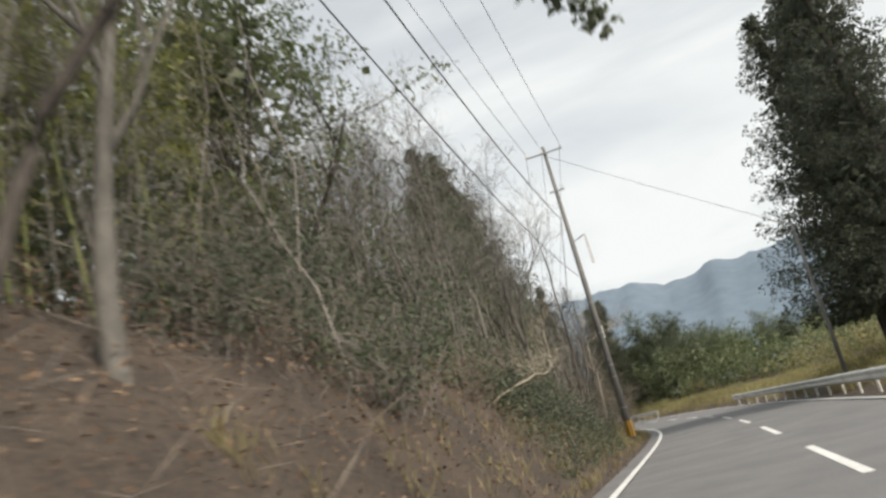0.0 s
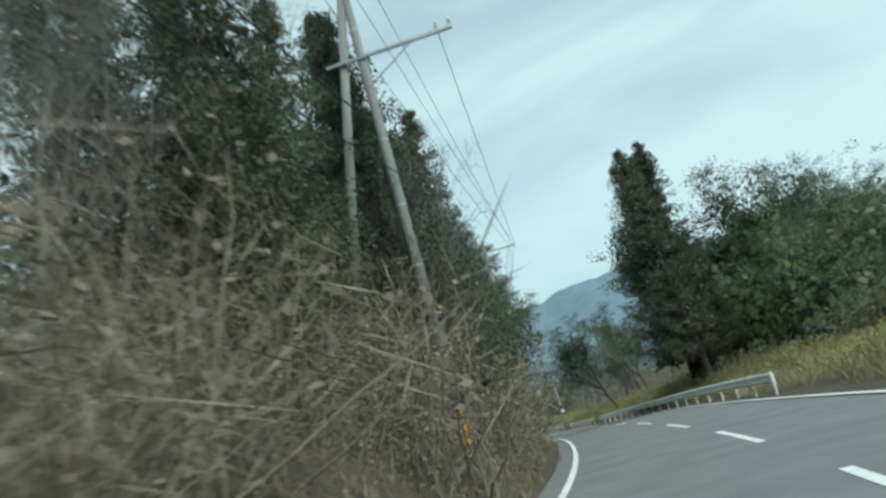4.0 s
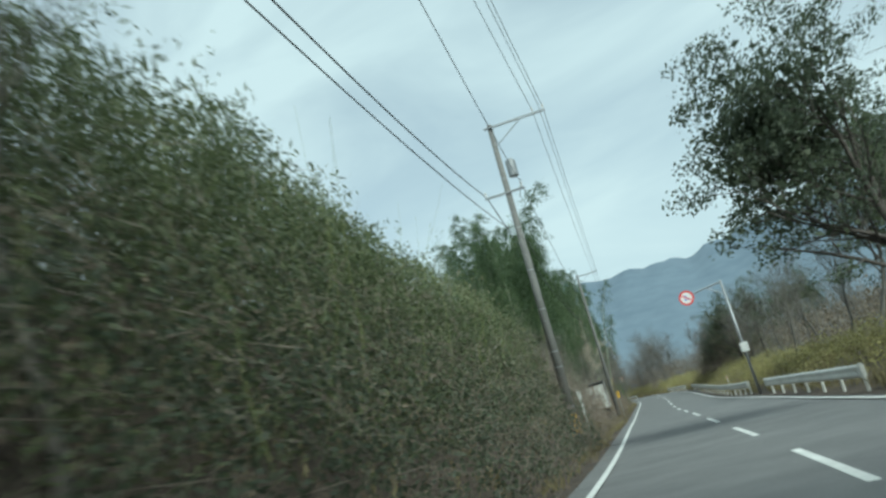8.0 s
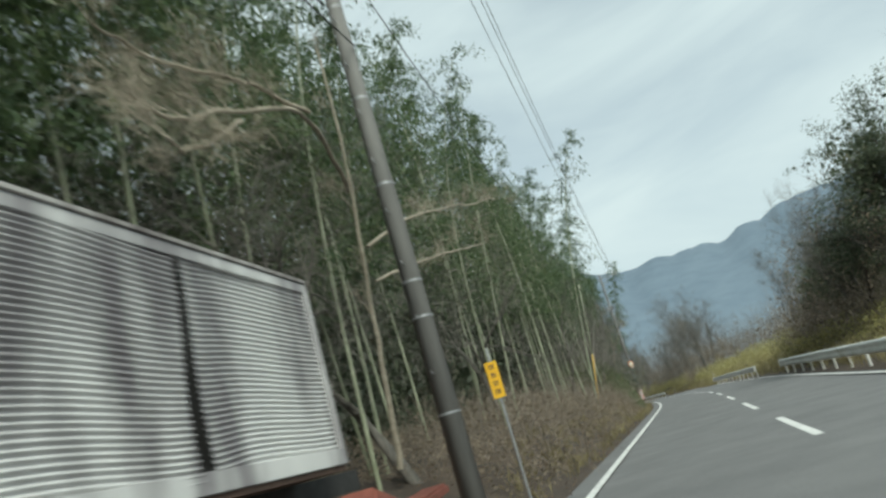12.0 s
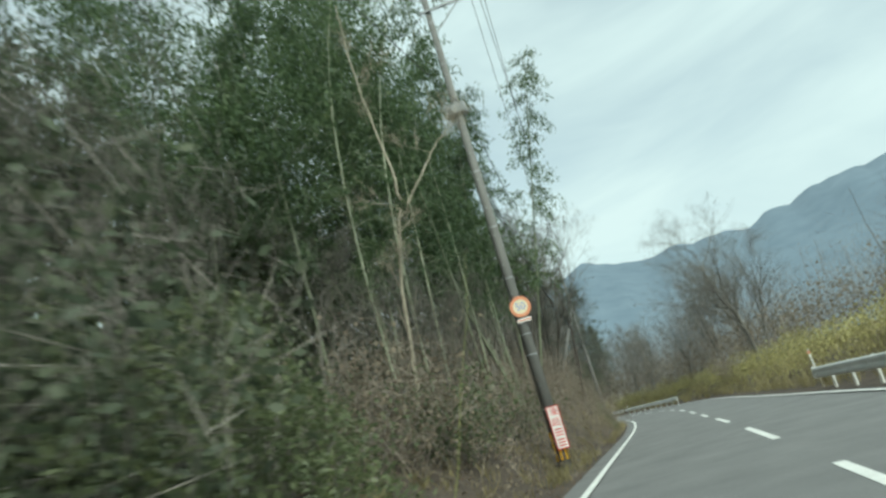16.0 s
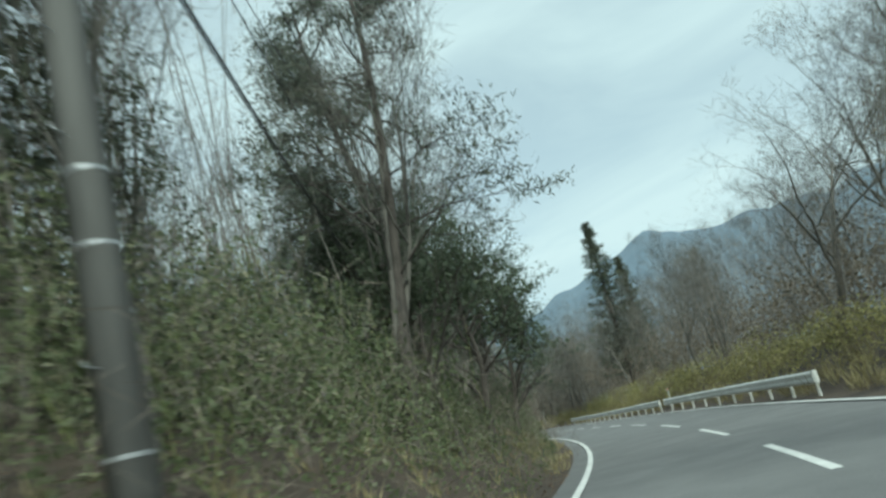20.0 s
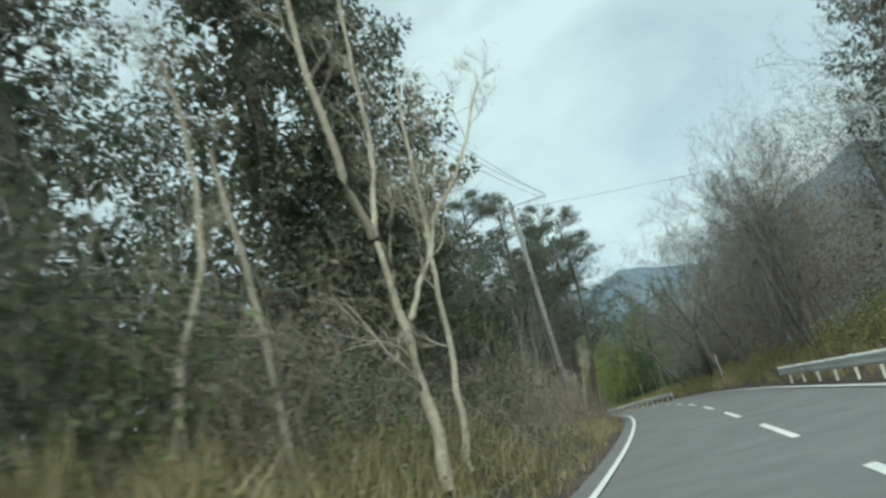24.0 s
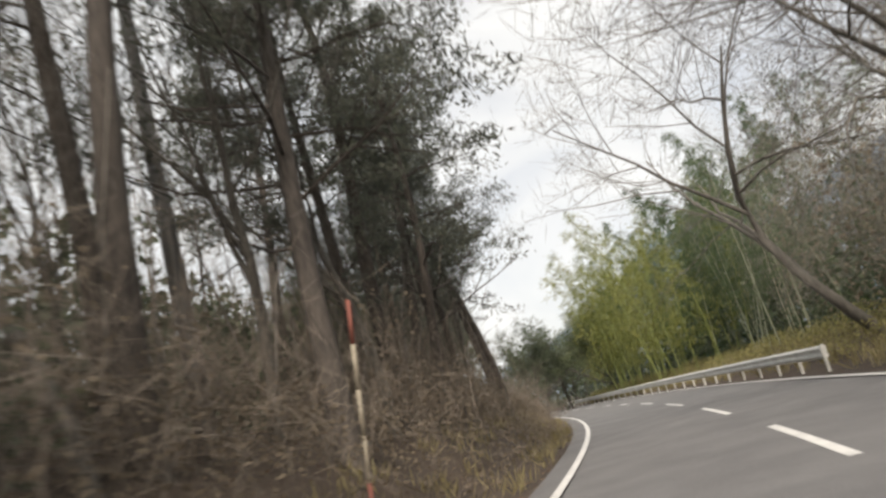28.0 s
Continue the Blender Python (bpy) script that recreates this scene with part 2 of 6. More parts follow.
# ---- plan: s metres along the road, d metres to the right of the driven line ----
HEADS = [
    (-80, 1.00), (0, 1.41), (22, 0.74), (44, 3.50), (66, 10.31), (88, 17.65), (110, 20.55), (132, 23.44), (154, 25.82), (176, 25.91), (198,
    25.73), (220, 25.14), (242, 25.42), (264, 27.78), (286, 28.69), (308, 29.08), (330, 31.48), (352, 37.48), (374, 43.54), (396, 45.41),
    (418, 47.02), (440, 48.86), (462, 51.64), (500, 60.00), (540, 66.00), (600, 70.00), (800, 70.00),
]
LEVELS = [
    (-80, 0.4), (0, 0.00), (22, -0.32), (44, -0.71), (66, -1.03), (88, -1.14), (110, -1.23), (132, -1.62), (154, -2.06), (176, -2.28), (198,
    -2.62), (220, -2.55), (242, -2.45), (264, -2.49), (286, -2.54), (308, -2.77), (330, -2.78), (352, -2.90), (374, -2.86), (396, -2.85),
    (418, -2.86), (440, -2.67), (462, -2.57), (800, -2.5),
]
EYE = 1.25
_s = np.arange(-80.0, 800.01, 0.5)


def eased(s, knots):
    """Values between knots, smoothed over about 16 m."""
    ks, kv = np.array(knots, float).T
    return sum(np.interp(s + o, ks, kv) for o in (-8, -4, 0, 4, 8)) / 5


_h = np.radians(eased(_s, HEADS))
_x = np.concatenate([[0], np.cumsum(-np.sin((_h[1:] + _h[:-1]) / 2) * 0.5)])
_y = np.concatenate([[0], np.cumsum(np.cos((_h[1:] + _h[:-1]) / 2) * 0.5)])
_x, _y = _x - np.interp(0, _s, _x), _y - np.interp(0, _s, _y)
_z = eased(_s, LEVELS) - EYE
BANK_L = [(-80, 2.1), (20, 2.1), (28, 1.6), (34, 0.5), (47, 0.5), (54, 1.1), (125, 1.2), (133, 2.3), (166, 2.2), (175, 0.9), (190, 0.75), (195, 0.3), (210, 0.35), (218, 0.8),
          (260, 0.9), (290, 0.8), (300, 1.9), (316, 1.9), (325, 1.5), (340, 1.2), (424, 1.0), (432, 0.15), (446, 0.15), (456, 1.0), (800, 1.0)]
BANK_R = [(-80, 0.6), (100, 0.5), (130, 0.9), (200, 0.9), (300, 1.1), (420, 1.2), (470, 0.7), (490, 0.5), (800, 0.5)]


def ridge_noise(s, d, k=1.0):
    return 0.5 * np.sin(s * 0.31 * k + d * 0.7) + 0.35 * np.sin(s * 0.83 * k - d * 1.1 + 1.3) + 0.3 * np.sin(s * 1.9 * k + d * 2.3 + 0.4)


def rise(s, d):
    """Height of the ground over the road's level."""
    s, d = np.asarray(s, float), np.asarray(d, float)
    ul, ur = np.maximum(0, -d - 3.1), np.maximum(0, d - 6.4)
    left = eased(s, BANK_L) * 2.5 * (1 - np.exp(-ul / 2.6)) + 0.05 * ul
    right = eased(s, BANK_R) * 2.0 * (1 - np.exp(-ur / 4.0)) + 0.02 * ur
    out = np.where(d < 1.5, left, right) + 0.14 * ridge_noise(s, d) * np.minimum(1, (ul + ur) / 1.5)
    out = out - 0.03
    far = np.maximum(0, np.abs(d) - 60)
    return out - far * 0.9


def spot(s, d, h=0.0):
    """World place of plan point s, d at h metres over the road's level."""
    a = np.interp(s, _s, _h)
    return np.stack([np.interp(s, _s, _x) + d * np.cos(a), np.interp(s, _s, _y) + d * np.sin(a), np.interp(s, _s, _z) + h], -1)


def at_plan(s, d, h=0.0, turn=0.0, size=1.0, lean_x=0.0, lean_y=0.0, high=None):
    """A pose on the ground: turned with the road."""
    p = spot(s, d, float(rise(s, d)) + h)
    r = Euler((radians(lean_x), radians(lean_y), float(np.interp(s, _s, _h)) + radians(turn)))
    return Matrix.LocRotScale(Vector(p), r, Vector((size, size, high or size)))


def level_pose(s, d, h=0.0, turn=0.0):
    """A pose at h over the road's level, turned with the road: x to its right, y along it."""
    return Matrix.LocRotScale(Vector(spot(s, d, h)), Euler((0, 0, float(np.interp(s, _s, _h)) + radians(turn))), None)


# ---- mesh helpers ----


def raw_mesh(name, verts, faces, material, smooth=False):
    """A mesh from arrays: faces is (n, 3) or (n, 4)."""
    verts, faces = np.asarray(verts, np.float32), np.asarray(faces, np.int32)
    me = bpy.data.meshes.new(name)
    n, k = faces.shape
    me.vertices.add(len(verts))
    me.vertices.foreach_set("co", verts.ravel())
    me.loops.add(n * k)
    me.loops.foreach_set("vertex_index", faces.ravel())
    me.polygons.add(n)
    me.polygons.foreach_set("loop_start", np.arange(0, n * k, k, dtype=np.int32))
    me.update(calc_edges=True)
    me.validate()
    if smooth:
        me.polygons.foreach_set("use_smooth", np.ones(n, bool))
    me.materials.append(material)
    return me


def mesh_part(name, me, parent=None, label=""):
    ob = new(name, me)
    ob.parent = parent
    return tagged(ob, label, kind="stuff" if name == "twig_spray" else "")


def part(name, bm, material, parent=None, label="", smooth=False):
    me = bpy.data.meshes.new(name)
    bm.to_mesh(me)
    bm.free()
    me.materials.append(material)
    if smooth:
        me.polygons.foreach_set("use_smooth", np.ones(len(me.polygons), bool))
    return mesh_part(name, me, parent, label)


def box(bm, lo, hi, bevel=0.0, m=None):
    """A box in bm from corner lo to hi, with rounded edges where bevel is given."""
    c, sz = (Vector(lo) + Vector(hi)) / 2, Vector(hi) - Vector(lo)
    t = Matrix.Translation(c) @ Matrix.Diagonal((*sz, 1))
    r = bmesh.ops.create_cube(bm, size=1.0, matrix=(m @ t) if m else t)
    if bevel:
        bmesh.ops.bevel(bm, geom=list({e for v in r["verts"] for e in v.link_edges}), offset=bevel, segments=2, affect="EDGES")


def rod(bm, a, b, r1, r2=None, sides=10):
    """A tapered rod from a to b."""
    a, b = Vector(a), Vector(b)
    q = (b - a).to_track_quat("Z", "Y").to_matrix().to_4x4()
    bmesh.ops.create_cone(bm, cap_ends=True, segments=sides, radius1=r1, radius2=r1 if r2 is None else r2, depth=(b - a).length, matrix=Matrix.Translation((a + b) / 2) @ q)


def tubes(lines, sides=5):
    """Vertices and quads of tapered tubes; each line is (points (n, 3), radii (n,))."""
    vs, fs, base = [], [], 0
    ang = np.arange(sides) * 2 * np.pi / sides
    for pts, rad in lines:
        pts, rad = np.asarray(pts, float), np.asarray(rad, float)
        n = len(pts)
        tan = np.gradient(pts, axis=0)
        tan /= np.linalg.norm(tan, axis=1, keepdims=True) + 1e-9
        ref = np.where(np.abs(tan[:, 2:3]) > 0.9, [[1.0, 0, 0]], [[0, 0, 1.0]])
        u = np.cross(tan, ref)
        u /= np.linalg.norm(u, axis=1, keepdims=True) + 1e-9
        v = np.cross(tan, u)
        ring = pts[:, None] + rad[:, None, None] * (np.cos(ang)[None, :, None] * u[:, None] + np.sin(ang)[None, :, None] * v[:, None])
        vs.append(ring.reshape(-1, 3))
        i = np.arange(n - 1)[:, None] * sides + base
        j = np.arange(sides)[None]
        k = (j + 1) % sides
        fs.append(np.stack([i + j, i + k, i + sides + k, i + sides + j], -1).reshape(-1, 4))
        base += n * sides
    return np.concatenate(vs), np.concatenate(fs)


def clump(rng, centres, n, r, flat=0.7):
    """n points in a rounded clump of about r metres round each centre."""
    m = len(centres) * n
    g = rng.normal(size=(m, 3))
    g = g / (np.linalg.norm(g, axis=1, keepdims=True) + 1e-9) * rng.uniform(0, 1, (m, 1)) ** 0.45
    size = np.repeat(rng.uniform(0.55, 1.25, len(centres)), n)[:, None] * r
    return np.repeat(centres, n, 0) + g * size * np.array([1.1, 1.1, flat])


def leaves(rng, at, length, width, droop=0.0, out=None, spread=1.0):
    """Lozenge leaves at the given points: random ways, biased outward by out and down by droop."""
    n = len(at)
    way = rng.normal(size=(n, 3)) * spread
    if out is not None:
        way = way + out
    way[:, 2] -= droop
    way /= np.linalg.norm(way, axis=1, keepdims=True) + 1e-9
    side = np.cross(way, rng.normal(size=(n, 3)))
    side /= np.linalg.norm(side, axis=1, keepdims=True) + 1e-9
    ln = (length * rng.uniform(0.6, 1.3, n))[:, None]
    wd = (width * rng.uniform(0.6, 1.3, n))[:, None]
    mid = at + way * ln * 0.45
    v = np.stack([at, mid + side * wd, at + way * ln, mid - side * wd], 1).reshape(-1, 3)
    return v, np.arange(4 * n).reshape(-1, 4)

# ---- ground, road, distance ----
def sheet(s_list, d_list, high):
    ss, dd = np.meshgrid(s_list, d_list, indexing="ij")
    v = spot(ss, dd, high(ss, dd)).reshape(-1, 3)
    n, k = len(s_list), len(d_list)
    i = (np.arange(n - 1)[:, None] * k + np.arange(k - 1)[None]).ravel()
    return v, np.stack([i, i + 1, i + k + 1, i + k], -1)


S_NEAR = np.arange(-78, 798, 1.5)
D_NEAR = np.array([-74, -60, -48, -38, -30, -24, -19, -16, -13.5, -11.5, -10, -8.8, -7.8, -7, -6.3, -5.7, -5.1, -4.6, -4.1, -3.7, -3.3, -2.9, -2.5, -2.1, -1,
                   4, 5.1, 5.5, 6, 6.5, 7, 7.6, 8.3, 9, 10, 11.2, 12.6, 14.5, 17, 20, 24, 30, 38, 48, 60, 74])
g_v, g_f = sheet(S_NEAR, D_NEAR, lambda s, d: rise(s, d) - np.where((d > -2.3) & (d < 5.2), 0.08, 0.0))
ground_me = raw_mesh("ground", g_v, g_f, M_SOIL, True)
ground_me.materials.append(M_FARGROUND)
wide = np.abs((D_NEAR[:-1] + D_NEAR[1:]) / 2) > 26
ground_me.polygons.foreach_set("material_index", np.tile(wide, len(S_NEAR) - 1).astype(np.int32))
tagged(mesh_part("ground", ground_me), "leaf-littered brown soil banks beside the road", "ground", kind="structure")
far_v, far_f = [], []
xs = np.linspace(-3400, 3400, 60)
gx, gy = np.meshgrid(xs - 80, xs + 200, indexing="ij")
gz = np.full_like(gx, -9.0) + 1.5 * np.sin(gx * 0.004) * np.cos(gy * 0.005)
k = len(xs)
i = (np.arange(k - 1)[:, None] * k + np.arange(k - 1)[None]).ravel()
tagged(mesh_part("ground_far", raw_mesh("ground_far", np.stack([gx, gy, gz], -1).reshape(-1, 3), np.stack([i, i + k, i + k + 1, i + 1], -1), M_FARGROUND)),
       "dull green and straw valley floor reaching the horizon", "ground", kind="structure")
r_v, r_f = sheet(S_NEAR, np.array([-2.35, -1.0, 0.4, 1.55, 3.0, 4.2, 5.25]), lambda s, d: 0.012 * (1.55 - np.abs(d - 1.55)))
tagged(mesh_part("road", raw_mesh("road", r_v, r_f, M_ASPHALT)), "worn grey asphalt two-lane country road", "road", kind="structure")


def stripe(name, d0, d1, s0, s1, label, dash=None):
    vs, fs, n = [], [], 0
    runs = [(s0, s1)] if not dash else [(a, a + dash[0]) for a in np.arange(s0, s1, dash[0] + dash[1])]
    for a, b in runs:
        v, f = sheet(np.linspace(a, b, max(2, int((b - a) / 1.5))), np.array([d0, d1]), lambda s, d: 0.024 + 0 * s)
        vs.append(v)
        fs.append(f + n)
        n += len(v)
    return tagged(mesh_part(name, raw_mesh(name, np.concatenate(vs), np.concatenate(fs), M_LINE)), label, "road line", kind="structure")


stripe("road_line_left", -1.85, -1.7, -70, 780, "worn white line along the road's left edge")
stripe("road_line_right", 4.75, 4.9, -70, 780, "worn white line along the road's right edge")
stripe("road_line_centre", 1.48, 1.62, -70, 780, "broken white centre line", (5, 5))

# wooded mountains round the valley; their blue haze is colour and glow, not air
az = np.radians(np.linspace(-100, 135, 471))
rad = np.array([560, 640, 720, 800, 880, 945, 1000, 1060, 1240])
frac = np.array([0.0, 0.10, 0.26, 0.46, 0.66, 0.85, 1.0, 0.93, 0.5])
deg = np.degrees(az)
CREST = [(-100, 160), (-40, 158), (-18, 155), (-12, 150), (-6, 152), (-3, 147), (1, 156), (9, 165), (14, 159), (18, 146), (24, 142), (27, 147), (30, 154), (33, 140), (35, 122), (37, 108), (39, 103), (41, 113), (43, 117), (46, 100), (52, 40), (135, 18)]
crest = 9 + np.interp(deg, *np.array(CREST, float).T) + 2.5 * np.sin(deg * 0.9) + 1.5 * np.sin(deg * 2.1 + 1)
aa, rr = np.meshgrid(az, rad, indexing="ij")
hh = crest[:, None] * frac[None]
rough = np.array([noise.noise(Vector((a * 26, r * 0.006, 0.5))) for a, r in zip(aa.ravel(), rr.ravel())]).reshape(aa.shape)
fuzz = np.array([noise.noise(Vector((a * 300, r * 0.05, 2.5))) for a, r in zip(aa.ravel(), rr.ravel())]).reshape(aa.shape)
rr2 = rr + rough * 40
hh = hh + rough * 22 * frac * (1.0 - frac) * 2 + fuzz * 3.2 * frac
m_v = np.stack([-40 - np.sin(aa) * rr2, 150 + np.cos(aa) * rr2, hh - 9], -1).reshape(-1, 3)
k = len(rad)
i = (np.arange(len(az) - 1)[:, None] * k + np.arange(k - 1)[None]).ravel()
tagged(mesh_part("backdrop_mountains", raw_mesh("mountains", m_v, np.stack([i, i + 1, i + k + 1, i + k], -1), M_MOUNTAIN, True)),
       "wooded mountain ridge beyond the valley, blue haze painted in", "mountain", kind="structure")

# ---- plants ----


def grow(rng, start, way, length, radius, level, top, out, tips, up=0.25, kids=(7, 5, 4), wander=0.22, angle=0.9, first=0.35, pts=6):
    """Branches by levels: adds (points, radii) per level to out and the twig ends to tips."""
    p, w = np.array(start, float), np.array(way, float)
    line, seg = [p.copy()], length / (pts - 1)
    for _ in range(pts - 1):
        w = w + rng.normal(size=3) * wander + np.array([0, 0, up * 0.3])
        w /= np.linalg.norm(w)
        p = p + w * seg
        line.append(p.copy())
    line = np.array(line)
    rads = np.maximum(radius * np.linspace(1, 0.14 if level == 0 else 0.25, pts), 0.0055)
    out.setdefault(level, []).append((line, rads))
    if level >= top:
        tips.append(line[-1])
        tips.append(line[pts // 2])
        return
    n = kids[min(level, len(kids) - 1)]
    for j in range(n):
        f = first + (1 - first) * (j + rng.uniform(0, 0.9)) / n
        q = f * (pts - 1)
        a = int(min(q, pts - 2))
        at = line[a] + (line[a + 1] - line[a]) * (q - a)
        axis = line[a + 1] - line[a]
        axis /= np.linalg.norm(axis)
        side = np.cross(axis, rng.normal(size=3))
        side /= np.linalg.norm(side) + 1e-9
        ang = angle * rng.uniform(0.6, 1.2)
        nw = axis * math.cos(ang) + side * math.sin(ang) + np.array([0, 0, up])
        nw /= np.linalg.norm(nw)
        grow(rng, at, nw, length * rng.uniform(0.42, 0.68) * (1.15 - 0.45 * f), rads[a] * 0.55, level + 1, top, out, tips, up, kids, wander, angle, 0.2, max(3, pts - 2))


def wood(out, levels, sides):
    lines = [l for k in levels for l in out.get(k, [])]
    return tubes(lines, sides)


def thing(name, label, category, group=""):
    return tagged(new(name), label, category, group)


def bare_tree(seed, h=9.0, label="leafless deciduous tree with fine bare twigs", bark=None, kids=(8, 5, 4), stems=1, r=0.11, up=0.22, angle=0.75, wander=0.10):
    rng = np.random.default_rng(seed)
    root = thing("bare_tree", label, "tree")
    out, tips = {}, []
    for k in range(stems):
        a = rng.uniform(0, 6.28)
        tilt = 0.08 if stems == 1 else 0.33
        grow(rng, (0.18 * math.cos(a) * (stems > 1), 0.18 * math.sin(a) * (stems > 1), -0.3), (tilt * math.cos(a), tilt * math.sin(a), 1), h * 0.62, r, 0, 3, out, tips, up, kids, wander, angle, 0.3, 8)
    v, f = wood(out, (0,), 8)
    mesh_part("trunk", raw_mesh("trunk", v, f, bark or M_BARKGREY, True), root)
    v, f = wood(out, (1,), 5)
    mesh_part("branch_frame", raw_mesh("branch_frame", v, f, bark or M_BARKGREY, True), root)
    v, f = wood(out, (2, 3), 3)
    tips = np.array(tips)
    at = np.repeat(tips, 7, 0) + rng.normal(size=(len(tips) * 7, 3)) * 0.06
    v2, f2 = leaves(rng, at, 0.6, 0.005, -0.35, None, 0.8)
    mesh_part("twig_spray", raw_mesh("twig_spray", np.concatenate([v, v2]), np.concatenate([f, f2 + len(v)]), bark or M_BARKGREY), root)
    return root


def leafy_tree(seed, h=8.0, leaf=None, label="broadleaf evergreen tree with dense dark foliage", n=19, size=0.17, name="evergreen_tree", spread=0.55, first=0.22):
    rng = np.random.default_rng(seed)
    root = thing(name, label, "tree")
    out, tips = {}, []
    grow(rng, (0, 0, -0.3), (rng.normal() * 0.06, rng.normal() * 0.06, 1), h * 0.66, h * 0.017, 0, 2, out, tips, 0.16, (16, 9), 0.10, 1.0, first, 8)
    v, f = wood(out, (0,), 8)
    mesh_part("trunk", raw_mesh("trunk", v, f, M_BARK, True), root)
    v, f = wood(out, (1, 2), 3)
    mesh_part("branch_frame", raw_mesh("branch_frame", v, f, M_BARK, True), root)
    tips = np.array(tips)
    keep = tips[rng.uniform(size=len(tips)) < 0.85]
    at = clump(rng, keep, n, spread * 1.05, 0.62)
    v, f = leaves(rng, at, size, size * 0.34, 0.25)
    deep = tips[rng.integers(0, len(tips), 1500)]
    core = deep.mean(0)
    deep = core + (deep - core) * rng.uniform(0.2, 0.8, (1500, 1)) + rng.normal(size=(1500, 3)) * 0.25
    v2, f2 = leaves(rng, deep, 0.34, 0.12, 0.3)
    mesh_part("crown", raw_mesh("crown", np.concatenate([v, v2]), np.concatenate([f, f2 + len(v)]), leaf or M_LEAFDARK), root)
    return root


def cedar(seed, h=16.0, radius=2.6, label="tall conical cedar with dense dark sprays"):
    rng = np.random.default_rng(seed)
    root = thing("cedar", label, "conifer")
    z = np.linspace(-0.4, h, 9)
    line = np.stack([0.06 * np.sin(z * 0.4), 0.05 * np.cos(z * 0.3), z], -1)
    v, f = tubes([(line, np.linspace(h * 0.016, 0.02, 9))], 8)
    mesh_part("trunk", raw_mesh("trunk", v, f, M_BARK, True), root)
    lines, at, outw = [], [], []
    n = 210
    for j in range(n):
        q = (j + rng.uniform(0, 1)) / n
        zz = h * (0.12 + 0.87 * q)
        ln = radius * (1 - q) ** 0.75 * rng.uniform(0.7, 1.12) + 0.2
        a = rng.uniform(0, 6.283)
        w = np.array([math.cos(a), math.sin(a), 0])
        t = np.linspace(0, 1, 5)[:, None]
        b = np.array([0, 0, zz]) + w * ln * t + np.array([0, 0, 1]) * (-0.25 * ln * t + 0.32 * ln * t**2)
        lines.append((b, np.linspace(0.03, 0.008, 5)))
        # rounded tufts along the branch, the largest at its end
        for u, r in ((1.0, 0.30), (0.72, 0.26), (0.45, 0.22)):
            m = int((58 if u == 1 else 38) * (1.15 - 0.6 * q))
            r = r * rng.uniform(0.75, 1.35) * (1.15 - 0.45 * q) * radius / 3.6
            c = np.array([0, 0, zz]) + w * ln * u + np.array([0, 0, -0.25 * ln * u + 0.32 * ln * u * u])
            g = rng.normal(size=(m, 3))
            g = g / (np.linalg.norm(g, axis=1, keepdims=True) + 1e-9) * rng.uniform(0.35, 1.0, (m, 1)) ** 0.5
            at.append(c + g * r * np.array([1.25, 1.25, 0.95]))
            outw.append(g * 0.9 + w * 0.25)
    v, f = tubes(lines, 3)
    mesh_part("branch_frame", raw_mesh("branch_frame", v, f, M_BARK), root)
    v, f = leaves(rng, np.concatenate(at), 0.17, 0.045, 0.1, np.concatenate(outw), 0.6)
    q = rng.uniform(0, 1, 1500) ** 1.4
    a, b = rng.uniform(0, 6.283, 1500), radius * (1 - q) ** 0.75 * rng.uniform(0.05, 0.62, 1500)
    v2, f2 = leaves(rng, np.stack([np.cos(a) * b, np.sin(a) * b, h * (0.12 + 0.86 * q)], -1), 0.42, 0.14, 0.3)
    v, f = np.concatenate([v, v2]), np.concatenate([f, f2 + len(v)])
    mesh_part("crown", raw_mesh("crown", v, f, M_CEDAR), root)
    return root


def pine(seed, h=12.0, label="pine with a bare dark trunk and layered needle clusters", low=0.42):
    rng = np.random.default_rng(seed)
    root = thing("pine", label, "conifer")
    z = np.linspace(-0.4, h, 10)
    b = rng.uniform(0.1, 0.4)
    line = np.stack([b * np.sin(z * 0.35 + seed), b * np.cos(z * 0.27), z], -1)
    v, f = tubes([(line, np.linspace(h * 0.0155, 0.03, 10))], 8)
    mesh_part("trunk", raw_mesh("trunk", v, f, M_BARK, True), root)
    out, tips = {}, []
    for j in range(26):
        q = low + (1 - low) * (j + rng.uniform(0, 1)) / 26
        a = rng.uniform(0, 6.283)
        at = np.array([np.interp(q * h, z, line[:, 0]), np.interp(q * h, z, line[:, 1]), q * h])
        grow(rng, at, (math.cos(a), math.sin(a), 0.15 + 0.5 * q * rng.uniform(0, 1)), h * 0.27 * (1.25 - q), 0.045, 1, 2, out, tips, 0.08, (0, 5), 0.16, 0.8, 0.35, 5)
    v, f = wood(out, (1, 2), 3)
    mesh_part("branch_frame", raw_mesh("branch_frame", v, f, M_BARK), root)
    tips = np.array(tips)
    n = 46
    ball = rng.uniform(0.55, 1.3, len(tips)).repeat(n)[:, None]
    at = np.repeat(tips, n, 0) + rng.normal(size=(len(tips) * n, 3)) * ball * np.array([0.24, 0.24, 0.10])
    v, f = leaves(rng, at, 0.21, 0.021, -0.45, None, 0.9)
    mesh_part("crown", raw_mesh("crown", v, f, M_NEEDLE), root)
    return root


